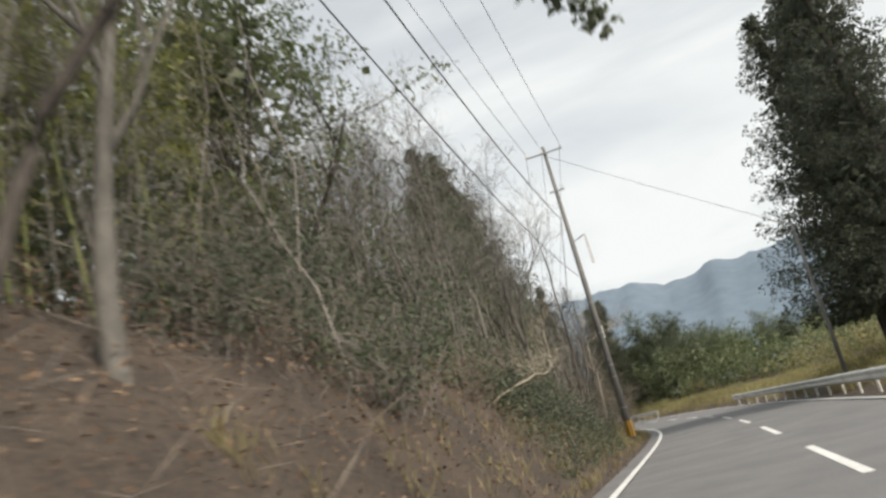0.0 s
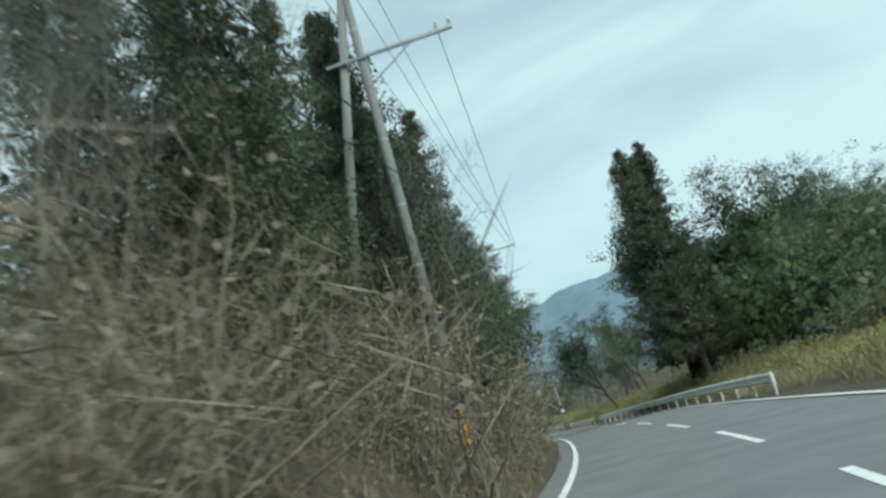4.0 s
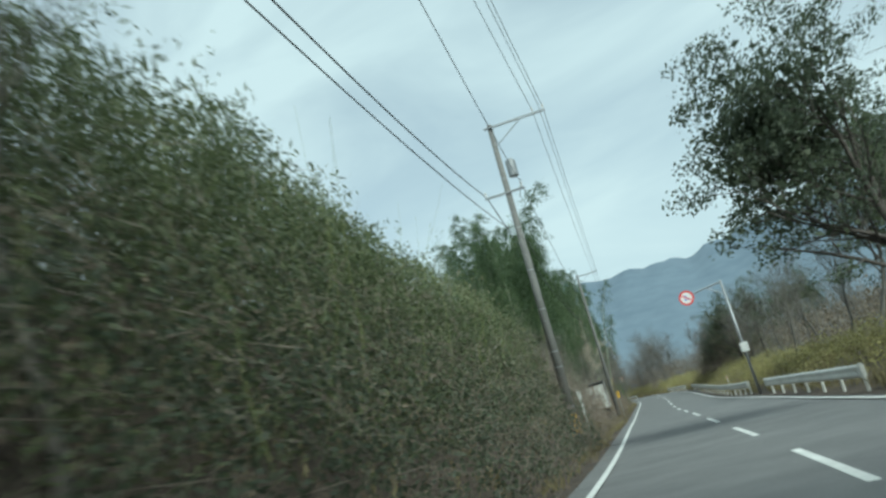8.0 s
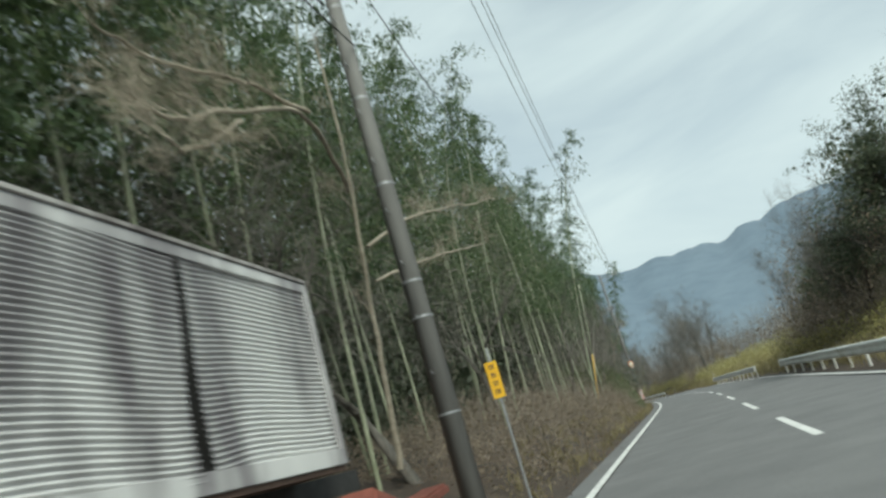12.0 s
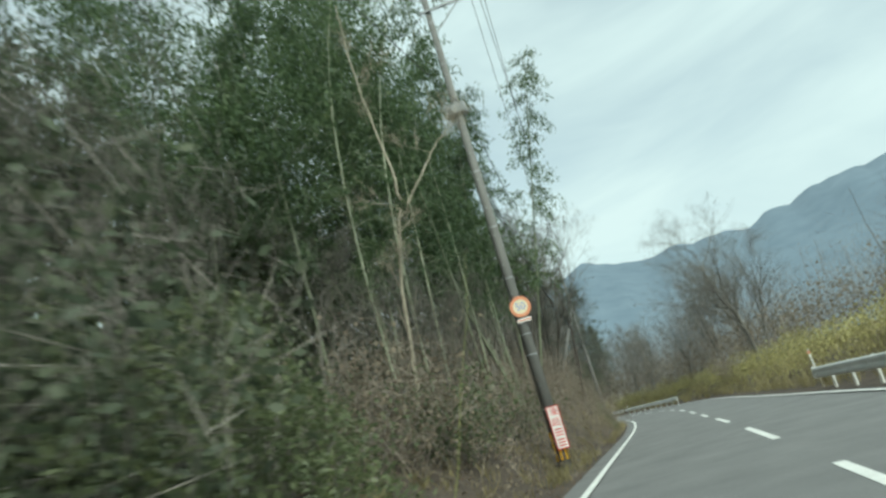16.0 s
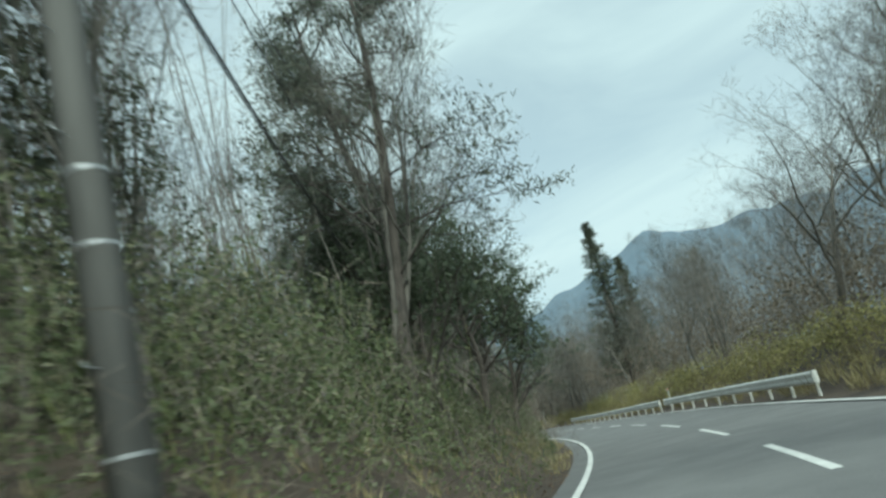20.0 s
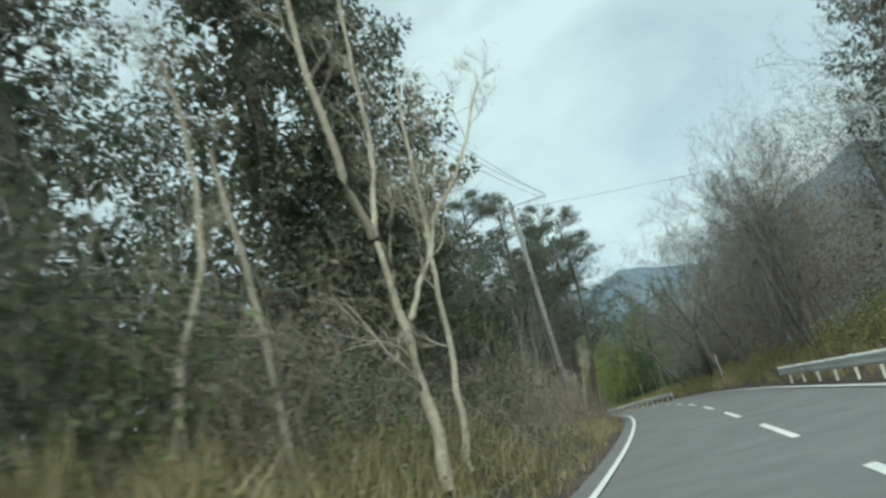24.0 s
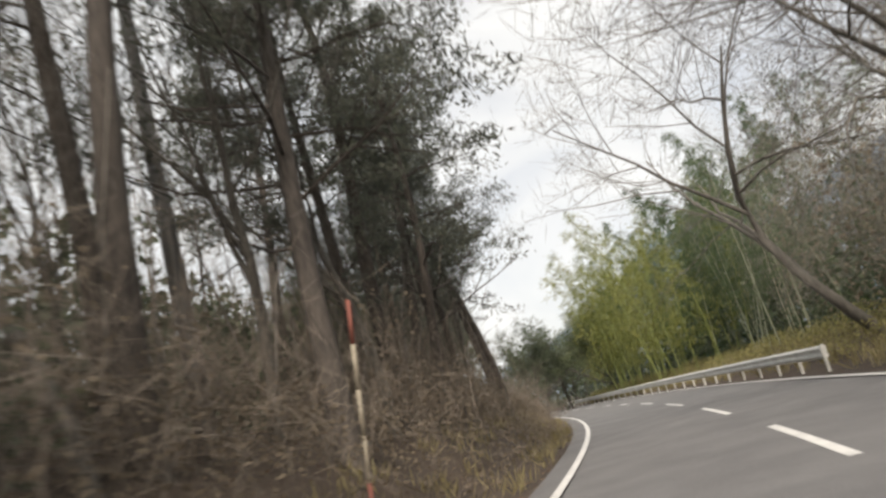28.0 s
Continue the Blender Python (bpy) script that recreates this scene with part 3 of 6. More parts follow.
def bamboo(seed, h=11.0, leaf=None, culm=None, label="tall bamboo with a pale culm and drooping leaf plume", low=0.42, n=300, r=0.045):
    rng = np.random.default_rng(seed)
    root = thing("bamboo", label, "bamboo")
    t = np.linspace(0, 1, 14)
    a = rng.uniform(0, 6.28)
    bend = h * rng.uniform(0.05, 0.2)
    line = np.stack([math.cos(a) * bend * t**3, math.sin(a) * bend * t**3, h * (t - 0.10 * t**4) - 0.3], -1)
    rads = r * (1 - 0.85 * t**1.4)
    rings = []
    for z in np.linspace(0.05, 0.7, 12):
        p = np.array([np.interp(z, t, line[:, k]) for k in range(3)])
        rr = float(np.interp(z, t, rads))
        rings.append((np.array([p, p + (0, 0, 0.025)]), np.array([rr * 1.18, rr * 1.18])))
    v, f = tubes([(line, rads)] + rings, 7)
    mesh_part("culm", raw_mesh("culm", v, f, culm or M_CULM, True), root)
    lines, at = [], []
    for j in range(46):
        q = low + (1 - low) * (j + rng.uniform(0, 1)) / 46
        p = np.array([np.interp(q, t, line[:, k]) for k in range(3)])
        b = rng.uniform(0, 6.28)
        ln = rng.uniform(0.6, 1.6) * (1.25 - 0.6 * q)
        w = np.array([math.cos(b), math.sin(b), 0.6])
        tt = np.linspace(0, 1, 4)[:, None]
        br = p + w * ln * tt - np.array([0, 0, 0.95]) * ln * tt**2
        lines.append((br, np.linspace(0.010, 0.003, 4)))
        # feathery sprays hung on side twigs
        m = n // 46
        u = (rng.integers(1, 6, m) / 5.0 + rng.normal(size=m) * 0.03)[:, None]
        at.append(p + w * ln * u - np.array([0, 0, 0.95]) * ln * u**2 + rng.normal(size=(m, 3)) * np.array([0.13, 0.13, 0.09]))
    v, f = tubes(lines, 3)
    mesh_part("branch_frame", raw_mesh("branch_frame", v, f, culm or M_CULM), root)
    v, f = leaves(rng, np.concatenate(at), 0.20, 0.021, 0.75, None, 0.7)
    mesh_part("foliage", raw_mesh("foliage", v, f, leaf or M_BAMLEAF), root)
    return root


def shrub(seed, h=1.8, leaf=None, stem=None, label="tangled roadside shrub", n=900, size=0.09, name="shrub", wide=1.0):
    rng = np.random.default_rng(seed)
    root = thing(name, label, "shrub")
    lines, at = [], []
    for j in range(18):
        a, tilt = rng.uniform(0, 6.283), rng.uniform(0.1, 0.9) * wide
        ln = h * rng.uniform(0.65, 1.0) * (1.1 - 0.35 * tilt)
        t = np.linspace(0, 1, 6)[:, None]
        w = np.array([math.cos(a) * tilt, math.sin(a) * tilt, 1.0])
        b = np.array([rng.normal() * 0.2, rng.normal() * 0.2, -0.1]) + w * ln * t - np.array([0, 0, 0.35]) * ln * tilt * t**2 + np.cumsum(rng.normal(size=(6, 3)) * 0.05, 0)
        lines.append((b, np.linspace(0.014, 0.004, 6)))
        m = n // 18
        u = rng.uniform(0.25, 1.0, m) * 5
        k = np.minimum(u.astype(int), 4)
        at.append(b[k] + (b[k + 1] - b[k]) * (u - k)[:, None] + rng.normal(size=(m, 3)) * 0.14 * h / 1.8)
    v, f = tubes(lines, 3)
    at = np.concatenate(at)
    v2, f2 = leaves(rng, at[rng.integers(0, len(at), 220)], 0.5 * h / 1.8, 0.005, -0.5, None, 0.9)
    mesh_part("stem_tangle", raw_mesh("stem_tangle", np.concatenate([v, v2]), np.concatenate([f, f2 + len(v)]), stem or M_TWIG), root)
    v, f = leaves(rng, at, size, size * 0.3, 0.15)
    mesh_part("foliage", raw_mesh("foliage", v, f, leaf or M_LEAFMID), root)
    return root


def limb_tree(s, d, stems, label, bark, seed=1, twig=1.5, name="bare_tree"):
    """A tree at s, d with drawn limbs: each stem is a row of (along, across, height over the road) with its thickness; twigs grow from it."""
    rng = np.random.default_rng(seed)
    root = thing(name, label, "tree")
    foot = spot(s, d, float(rise(s, d)))
    root.matrix_basis = Matrix.Translation(Vector(foot))
    out, tips = {}, []
    for k, (r0, *knots) in enumerate(stems):
        ks = np.array([spot(a, b, c) for a, b, c in knots]) - foot
        t = np.linspace(0, len(ks) - 1, 5 * len(ks))
        line = np.stack([np.interp(t, np.arange(len(ks)), ks[:, j]) for j in range(3)], -1)
        pad = np.concatenate([line[:1]] * 2 + [line] + [line[-1:]] * 2)
        line = sum(pad[j:j + len(line)] for j in range(5)) / 5
        line = line + np.cumsum(rng.normal(size=line.shape), 0) * 0.025
        rads = np.linspace(r0, r0 * 0.4, len(line))
        v, f = tubes([(line, rads)], 8)
        mesh_part("trunk" if k == 0 else "bough", raw_mesh("bough", v, f, bark, True), root)
        for j in range(len(line) // 3, len(line)):
            if rng.uniform() < 0.6:
                way = line[j] - line[j - 1]
                way = way / (np.linalg.norm(way) + 1e-9) + rng.normal(size=3) * 0.7 + np.array([0, 0, 0.3])
                grow(rng, line[j], way / np.linalg.norm(way), twig * rng.uniform(0.5, 1.2), rads[j] * 0.45, 1, 3, out, tips, 0.12, (4, 4, 3), 0.16, 0.8, 0.25, 6)
    v, f = wood(out, (1, 2, 3), 3)
    at = np.repeat(np.array(tips), 3, 0)
    v2, f2 = leaves(rng, at + rng.normal(size=at.shape) * 0.04, 0.35, 0.004, -0.3, None, 0.8)
    mesh_part("twig_spray", raw_mesh("twig_spray", np.concatenate([v, v2]), np.concatenate([f, f2 + len(v)]), bark), root)
    return root


class Stock:
    """Variants of one plant; the first planting uses the built one, later ones are copies."""

    def __init__(self, *makers):
        self.makers, self.made = makers, {}

    def plant(self, k, m, label="", group=""):
        k = k % len(self.makers)
        if k not in self.made:
            loc, rot, _ = m.decompose()
            ob = self.made[k] = self.makers[k]()
            ob.matrix_basis = Matrix.LocRotScale(loc, rot, None)
        else:
            ob = copy_thing(self.made[k], m)
        return tagged(ob, label, group=group)


OVAL = Stock(lambda: bare_tree(17, 19, "tall leafless tree with an upswept oval crown", kids=(13, 7, 4), r=0.2, up=0.16, angle=0.9))
BARE = Stock(lambda: bare_tree(1, 13, r=0.15), lambda: bare_tree(2, 14, r=0.16), lambda: bare_tree(3, 11, stems=3, r=0.09, kids=(5, 4, 4), label="leafless tree with several thin stems"), lambda: bare_tree(4, 13, r=0.13, kids=(9, 5, 4)))
SPREAD = Stock(lambda: bare_tree(14, 14, "leafless tree with wide spreading crooked boughs", kids=(9, 6, 4), r=0.17, up=0.08, angle=1.0, wander=0.16), lambda: bare_tree(15, 13, "leafless tree with wide spreading crooked boughs", kids=(8, 6, 4), r=0.15, up=0.06, angle=1.05, wander=0.17))
UMBRELLA = Stock(lambda: leafy_tree(24, 12.0, M_LEAFDARK, "spreading evergreen tree on a leaning trunk", 66, 0.13, spread=0.62, first=0.3))
EVER = Stock(lambda: leafy_tree(21, 13, size=0.12, n=46), lambda: leafy_tree(22, 14, size=0.12, n=46), lambda: leafy_tree(23, 12, M_LEAFMID, "broadleaf tree with mid-green foliage", size=0.12, n=46))
CEDAR = Stock(lambda: cedar(31, 20, 3.9), lambda: cedar(32, 21, 3.4), lambda: cedar(33, 20, 4.6))
PINE = Stock(lambda: pine(41, 15), lambda: pine(42, 16), lambda: pine(43, 14, low=0.25))
BAMBOO = Stock(*[(lambda k=k: bamboo(50 + k, 15, n=1900, r=0.045, low=0.3)) for k in range(4)])
GROVE = Stock(*[(lambda k=k: bamboo(55 + k, 16, culm=M_CULMSHADED, n=3900, low=0.3, label="tall bamboo with a green culm painted in shade and dense dark leaves")) for k in range(4)])
YBAMBOO = Stock(*[(lambda k=k: bamboo(60 + k, 13, M_BAMYELLOW, M_CULMYOUNG, "yellow-green bamboo leaning out with bright plume", 0.2, 1900)) for k in range(3)])
BROWN = Stock(*[(lambda k=k: shrub(70 + k, 2.4, M_BRUSH, M_DEADTWIG, "brown winter brush with dry stems and leaves", 340, 0.085)) for k in range(3)])
GREEN = Stock(*[(lambda k=k: shrub(80 + k, 2.4, M_LEAFMID, M_TWIG, "green leafy roadside shrub", 1000, 0.105)) for k in range(3)])
DARKSHRUB = Stock(*[(lambda k=k: shrub(85 + k, 2.8, M_LEAFDARK, M_TWIG, "dark evergreen shrub under the trees", 1000, 0.115)) for k in range(3)])
GOLD = Stock(*[(lambda k=k: shrub(90 + k, 2.0, M_GOLDSHRUB, M_DEADTWIG, "yellowing bushy shrub on the verge bank", 800, 0.10)) for k in range(2)])
plan_rng = np.random.default_rng(7)


def belt(stock, s0, s1, d0, d1, n, lo, hi, group, tilt=3.0, tall=1.0, side=0.0, every=1):
    """n plants scattered over a stretch, lo to hi in relative size."""
    rng = np.random.default_rng(int(s0 * 31 + s1 * 17 + (d0 + 40) * 13 + n))
    for k in range(n):
        s = s0 + (s1 - s0) * (k + rng.uniform(0, 1)) / n
        d = rng.uniform(d0, d1)
        q = rng.uniform(lo, hi)
        which, where = int(rng.integers(0, 99)), at_plan(s, d, -0.05, rng.uniform(0, 360), q, rng.normal() * tilt, side + rng.normal() * tilt, q * tall)
        if k % every == 0:
            stock.plant(which, where, group=group)


def thicket(name, label, s0, s1, d0, d1, n, high, leaf, size, low=0.0, slim=0.28, droop=0.2, power=0.8, seed=1, edge=0.0, tuft=1, loose=1.1):
    """Uncountable foliage over a stretch: leaves from low to high metres over the ground, thinner towards the ends."""
    rng = np.random.default_rng(seed)
    m = n // tuft
    s, d = rng.uniform(s0, s1, m), rng.uniform(d0, d1, m)
    top = high * (0.78 + 0.3 * ridge_noise(s, d, 0.7)) * np.clip((np.minimum(s - s0, s1 - s) + 1.5) / 3.0, 0.3, 1)
    if edge:
        top = top * np.clip((np.minimum(d - d0, d1 - d) + 0.2) / edge, 0.25, 1)
    h = low + np.maximum(0.05, top - low) * rng.uniform(0, 1, m) ** power
    p = spot(s, d, rise(s, d) + h)
    if tuft > 1:
        p = clump(rng, p, tuft, size * loose * 1.5)
    v, f = leaves(rng, p, size, size * slim, droop)
    return tagged(mesh_part(name, raw_mesh(name, v, f, leaf)), label, "undergrowth", kind="stuff")


def stalks(name, label, s0, s1, d0, d1, n, length, material, lean=0.5, seed=1, r=0.008, low=0.0, arch=0.35, category="undergrowth"):
    """Uncountable thin stems over a stretch."""
    rng = np.random.default_rng(seed)
    lines = []
    for k in range(n):
        s, d = rng.uniform(s0, s1), rng.uniform(d0, d1)
        p = spot(s, d, float(rise(s, d)) + low * rng.uniform(0, 1))
        a, ln, tl = rng.uniform(0, 6.283), length * rng.uniform(0.4, 1.2), lean * rng.uniform(0, 1.4)
        t = np.linspace(0, 1, 5)[:, None]
        w = np.array([math.cos(a) * tl, math.sin(a) * tl, 1.0])
        lines.append((p + w * ln * t - np.array([0, 0, arch]) * ln * tl * t**2 + np.cumsum(rng.normal(size=(5, 3)) * 0.035 * length, 0), np.linspace(r, r * 0.35, 5) * rng.uniform(0.6, 1.5)))
    v, f = tubes(lines, 4)
    return tagged(mesh_part(name, raw_mesh(name, v, f, material)), label, category, kind="stuff")


def blades(name, label, s0, s1, d0, d1, n, high, material, seed=1, flat=0.0):
    """Grass: narrow blades standing in tufts; flat ones lie as litter."""
    rng = np.random.default_rng(seed)
    m = max(1, n // 14)
    s, d = np.repeat(rng.uniform(s0, s1, m), 14), np.repeat(rng.uniform(d0, d1, m), 14)
    s, d = s + rng.normal(size=len(s)) * 0.1, d + rng.normal(size=len(d)) * 0.1
    p = spot(s, d, rise(s, d) + 0.01)
    v, f = leaves(rng, p, high, 0.011 + 0.006 * high, -2.2, None, 0.75)
    return tagged(mesh_part(name, raw_mesh(name, v, f, material)), label, "grass", kind="stuff")


def litter(name, label, s0, s1, d0, d1, n, material, seed=1):
    rng = np.random.default_rng(seed)
    s, d = rng.uniform(s0, s1, n), rng.uniform(d0, d1, n)
    p = spot(s, d, rise(s, d) + rng.uniform(0.0, 0.05, n))
    v, f = leaves(rng, p, 0.09, 0.026, 0.0, None, 1.0)
    v = v.reshape(-1, 4, 3)
    v[:, :, 2] = v[:, :1, 2] + (v[:, :, 2] - v[:, :1, 2]) * 0.35
    return tagged(mesh_part(name, raw_mesh(name, v.reshape(-1, 3), f, material)), label, "leaf litter", kind="stuff")

# ---- built things along the road ----


def lettering(body, size, material, parent, m, name="lettering", label=""):
    """Flat letters of the built-in font as a mesh."""
    cu = bpy.data.curves.new(name, "FONT")
    cu.body, cu.size, cu.extrude, cu.align_x, cu.align_y = body, size, 0.002, "CENTER", "CENTER"
    tmp = bpy.data.objects.new(name, cu)
    scene.collection.objects.link(tmp)
    me = bpy.data.meshes.new_from_object(tmp.evaluated_get(bpy.context.evaluated_depsgraph_get()))
    bpy.data.objects.remove(tmp)
    me.materials.clear()
    me.materials.append(material)
    ob = mesh_part(name, me, parent, label)
    ob.matrix_basis = m
    return ob


FACE = Matrix.Rotation(radians(90), 4, "X")  # lays a flat sign upright, facing oncoming traffic


def disc(bm, r, y0, y1, m=None, sides=40, r_in=0.0):
    """An upright disc or ring between depths y0 (front) and y1."""
    rings = []
    for y in (y0, y1):
        for rr in ((r, r_in) if r_in else (r,)):
            rings.append([bm.verts.new((m or Matrix()) @ Vector((rr * math.cos(a), y, rr * math.sin(a)))) for a in np.linspace(0, 2 * math.pi, sides, endpoint=False)])
    n = sides
    if r_in:
        pairs = [(0, 1), (1, 3), (3, 2), (2, 0)]
    else:
        bm.faces.new(rings[0])
        bm.faces.new(rings[1][::-1])
        pairs = [(0, 1)]
    for a, b in pairs:
        for k in range(n):
            bm.faces.new((rings[a][k], rings[a][(k + 1) % n], rings[b][(k + 1) % n], rings[b][k]))
    bmesh.ops.recalc_face_normals(bm, faces=bm.faces)


def insulator(parent, x, y, z):
    bm = bmesh.new()
    rod(bm, (x, y, z), (x, y, z + 0.10), 0.02, sides=8)
    for k in range(3):
        rod(bm, (x, y, z + 0.09 + 0.055 * k), (x, y, z + 0.125 + 0.055 * k), 0.062 - 0.008 * k, 0.03, 10)
    part("insulator", bm, M_SIGNWHITE, parent, "white ceramic insulator")


def crossarm(parent, z, x0, x1, brace=True, pins=(), y=0.0):
    """A steel arm across the road's line at height z, with an optional strut back to the pole and insulators."""
    bm = bmesh.new()
    box(bm, (min(x0, x1), y - 0.16, z - 0.04), (max(x0, x1), y - 0.08, z + 0.04), 0.006)
    part("crossarm", bm, M_STEEL, parent, "galvanised steel crossarm")
    if brace:
        bm = bmesh.new()
        far = x1 if abs(x1) > abs(x0) else x0
        rod(bm, (0.08 * (1 if far > 0 else -1), y - 0.12, z - 0.85), (far * 0.55, y - 0.12, z - 0.03), 0.022, sides=6)
        part("brace", bm, M_STEEL, parent, "steel brace")
    for x in pins:
        insulator(parent, x, y - 0.12, z + 0.04)


def utility_pole(s, d, top, label, tape=True, r0=0.19, strut=None):
    """A tapered concrete pole with bands, step bolts and warning tape."""
    root = tagged(new("utility_pole"), label, "utility pole", "poles along the road")
    base = float(rise(s, d))
    root.matrix_basis = level_pose(s, d, 0)
    bm = bmesh.new()
    rod(bm, (0, 0, base - 0.4), (0, 0, top), r0, r0 - 0.0065 * top, 20)
    part("pole", bm, M_CONCRETE, root, "", True)
    rr = lambda z: r0 - 0.0065 * z
    for z in (1.75, 3.3, 3.9, 5.6, 7.2, 9.0, top - 2.4, top - 0.9):
        bm = bmesh.new()
        rod(bm, (0, 0, z), (0, 0, z + 0.035), rr(z) + 0.006, sides=20)
        part("band", bm, M_STEEL, root, "thin steel band")
    for k, z in enumerate(np.arange(2.4, top - 0.6, 0.45)):
        bm = bmesh.new()
        sg = 1 if k % 2 else -1
        rod(bm, (0, sg * rr(z) * 0.8, z), (0, sg * (rr(z) + 0.15), z + 0.01), 0.009, sides=6)
        rod(bm, (0, sg * (rr(z) + 0.15), z + 0.01), (0, sg * (rr(z) + 0.15), z + 0.045), 0.009, sides=6)
        part("step_bolt", bm, M_STEEL, root)
    if tape:
        bm = bmesh.new()
        rod(bm, (0, 0, base + 0.35), (0, 0, base + 1.15), r0 + 0.003, r0 - 0.002, 24)
        wrap = part("warning_wrap", bm, M_SIGNBLACK, root, "black wrap with yellow stripes")
        for k in range(8):
            a = k * math.pi / 4
            q = r0 + 0.002
            bm = bmesh.new()
            n = 4
            vs = []
            for j in range(n + 1):
                b = a + 0.22 * (j / n - 0.5) * 2
                for z, tw in ((base + 0.36, 0.0), (base + 1.14, 0.0)):
                    vs.append(bm.verts.new((math.cos(b + tw) * (q + 0.006), math.sin(b + tw) * (q + 0.006), z)))
            for j in range(n):
                bm.faces.new((vs[2 * j], vs[2 * j + 2], vs[2 * j + 3], vs[2 * j + 1]))
            bmesh.ops.solidify(bm, geom=bm.faces[:], thickness=0.004)
            part("yellow_stripe", bm, M_SIGNYELLOW, wrap)
    if strut:
        x, z = strut
        bm = bmesh.new()
        zb = float(rise(s, d + x)) - 0.3
        rod(bm, (-0.05, 0, z), (x, 0.2, zb), 0.11, 0.15, 14)
        part("stay_pole", bm, M_CONCRETE, root, "leaning stay pole", True)
        bm = bmesh.new()
        box(bm, (-0.22, -0.14, z - 0.2), (0.2, 0.14, z + 0.12), 0.02)
        part("clamp", bm, M_STEEL, root, "steel clamp plate")
    return root


p_start = utility_pole(-9, -3.1, 14.5, "concrete utility pole with steel crossarm beside the bank")
crossarm(p_start, 14.1, -1.0, 1.0, True, (-0.95, -0.1, 0.95))
p_a = utility_pole(41, -3.1, 16.0, "tall concrete utility pole with striped wrap by the dirt clearing")
crossarm(p_a, 15.6, -1.05, 0.95, False, (-1.0, -0.12, 0.9))
crossarm(p_a, 13.4, -0.35, 0.45, False, (0.4,))
bm = bmesh.new()
rod(bm, (0.1, -0.1, 10.5), (0.75, -0.1, 10.75), 0.03, sides=8)
part("lamp_arm", bm, M_STEEL, p_a, "short steel lamp arm")
bm = bmesh.new()
box(bm, (0.68, -0.17, 9.15), (0.82, -0.03, 10.72), 0.02)
part("lamp_tube", bm, M_SIGNWHITE, p_a, "hanging slim lamp body")
bm = bmesh.new()
box(bm, (0.13, -0.03, 5.3), (0.19, 0.03, 5.95), 0.008, Matrix.Rotation(0.0, 4, "Z"))
part("name_plate", bm, M_SIGNWHITE, p_a, "narrow white plate")
bm = bmesh.new()
rod(bm, (-0.2, -0.05, 0.3), (-0.16, -0.05, 3.6), 0.025, sides=8)
part("cable_guard", bm, M_WIRE, p_a, "black cable guard pipe")
p_b = utility_pole(84.7, -4.0, 14.6, "concrete utility pole with stay pole among cedars", strut=(-2.4, 13.6))
crossarm(p_b, 14.3, -1.0, 0.55, False, (-0.95, -0.1, 0.5))
crossarm(p_b, 11.35, -0.95, 2.5, True, (2.1, 2.45))
p_m = utility_pole(116.8, -3.05, 13.0, "concrete utility pole with striped wrap in the brush")
crossarm(p_m, 12.6, -0.3, 2.0, True, (1.6, 1.95))
p_c = utility_pole(162, -3.3, 13.5, "concrete utility pole with long arm over bamboo grass")
crossarm(p_c, 13.35, -0.25, 2.35, True, (1.85, 2.3))
crossarm(p_c, 10.5, -0.95, 0.7, False, (-0.9, 0.6))
bm = bmesh.new()
rod(bm, (0.42, -0.05, 11.1), (0.42, -0.05, 11.75), 0.2, sides=18)
rod(bm, (0.42, -0.05, 11.75), (0.42, -0.05, 11.85), 0.2, 0.1, 18)
part("transformer", bm, M_STEEL, p_c, "grey pole transformer can")
bm = bmesh.new()
rod(bm, (0.42, -0.05, 10.2), (0.62, -0.05, 10.9), 0.012, sides=6)
part("drop_lead", bm, M_WIRE, p_c, "looped black lead")
p_d = utility_pole(209.6, -3.42, 14.3, "concrete utility pole with long arm in front of bamboo", tape=False)
crossarm(p_d, 14.1, -0.2, 2.0, True, (1.55, 1.95))
p_e = utility_pole(287.5, -3.1, 15.1, "concrete utility pole with two road signs beside brush")
crossarm(p_e, 14.6, -0.25, 1.9, True, (1.45, 1.85))
bm = bmesh.new()
box(bm, (-0.36, -0.2, 10.95), (0.3, 0.12, 11.3), 0.03)
part("junction_box", bm, M_STEEL, p_e, "grey cable junction box")
p_f = utility_pole(335, -3.65, 14.4, "concrete utility pole with stay pole among bare trees", strut=(-3.9, 10.3), tape=False)
crossarm(p_f, 11.06, -0.4, 0.9, False, (-0.36, 0.2, 0.86))
p_g = utility_pole(438, -4.5, 13.2, "concrete utility pole with long arm and striped foot between pines")
crossarm(p_g, 12.9, -0.2, 2.0, True, (1.5, 1.95))
p_h = utility_pole(474, -7.4, 11.0, "concrete utility pole in dark roadside woods", tape=False)
crossarm(p_h, 10.7, -0.2, 2.0, True, (1.5, 1.95))


def cable(name, label, pts, sag, r):
    """A cable hung over its supports, with sag in each span. pts are s, d, h over the road."""
    line = []
    for (s0, d0, h0), (s1, d1, h1) in zip(pts[:-1], pts[1:]):
        a, b = spot(s0, d0, h0), spot(s1, d1, h1)
        t = np.linspace(0, 1, 15)[: 15 if (s1, d1, h1) == pts[-1] else 14, None]
        span = np.linalg.norm(b - a)
        line.append(a + (b - a) * t - np.array([0, 0, 1]) * sag * (span / 40) ** 2 * 4 * t * (1 - t))
    line = np.concatenate(line)
    v, f = tubes([(line, np.full(len(line), r))], 5)
    ob = mesh_part(name, raw_mesh(name, v, f, M_WIRE, True))
    return tagged(ob, label, "cable", "overhead cables")


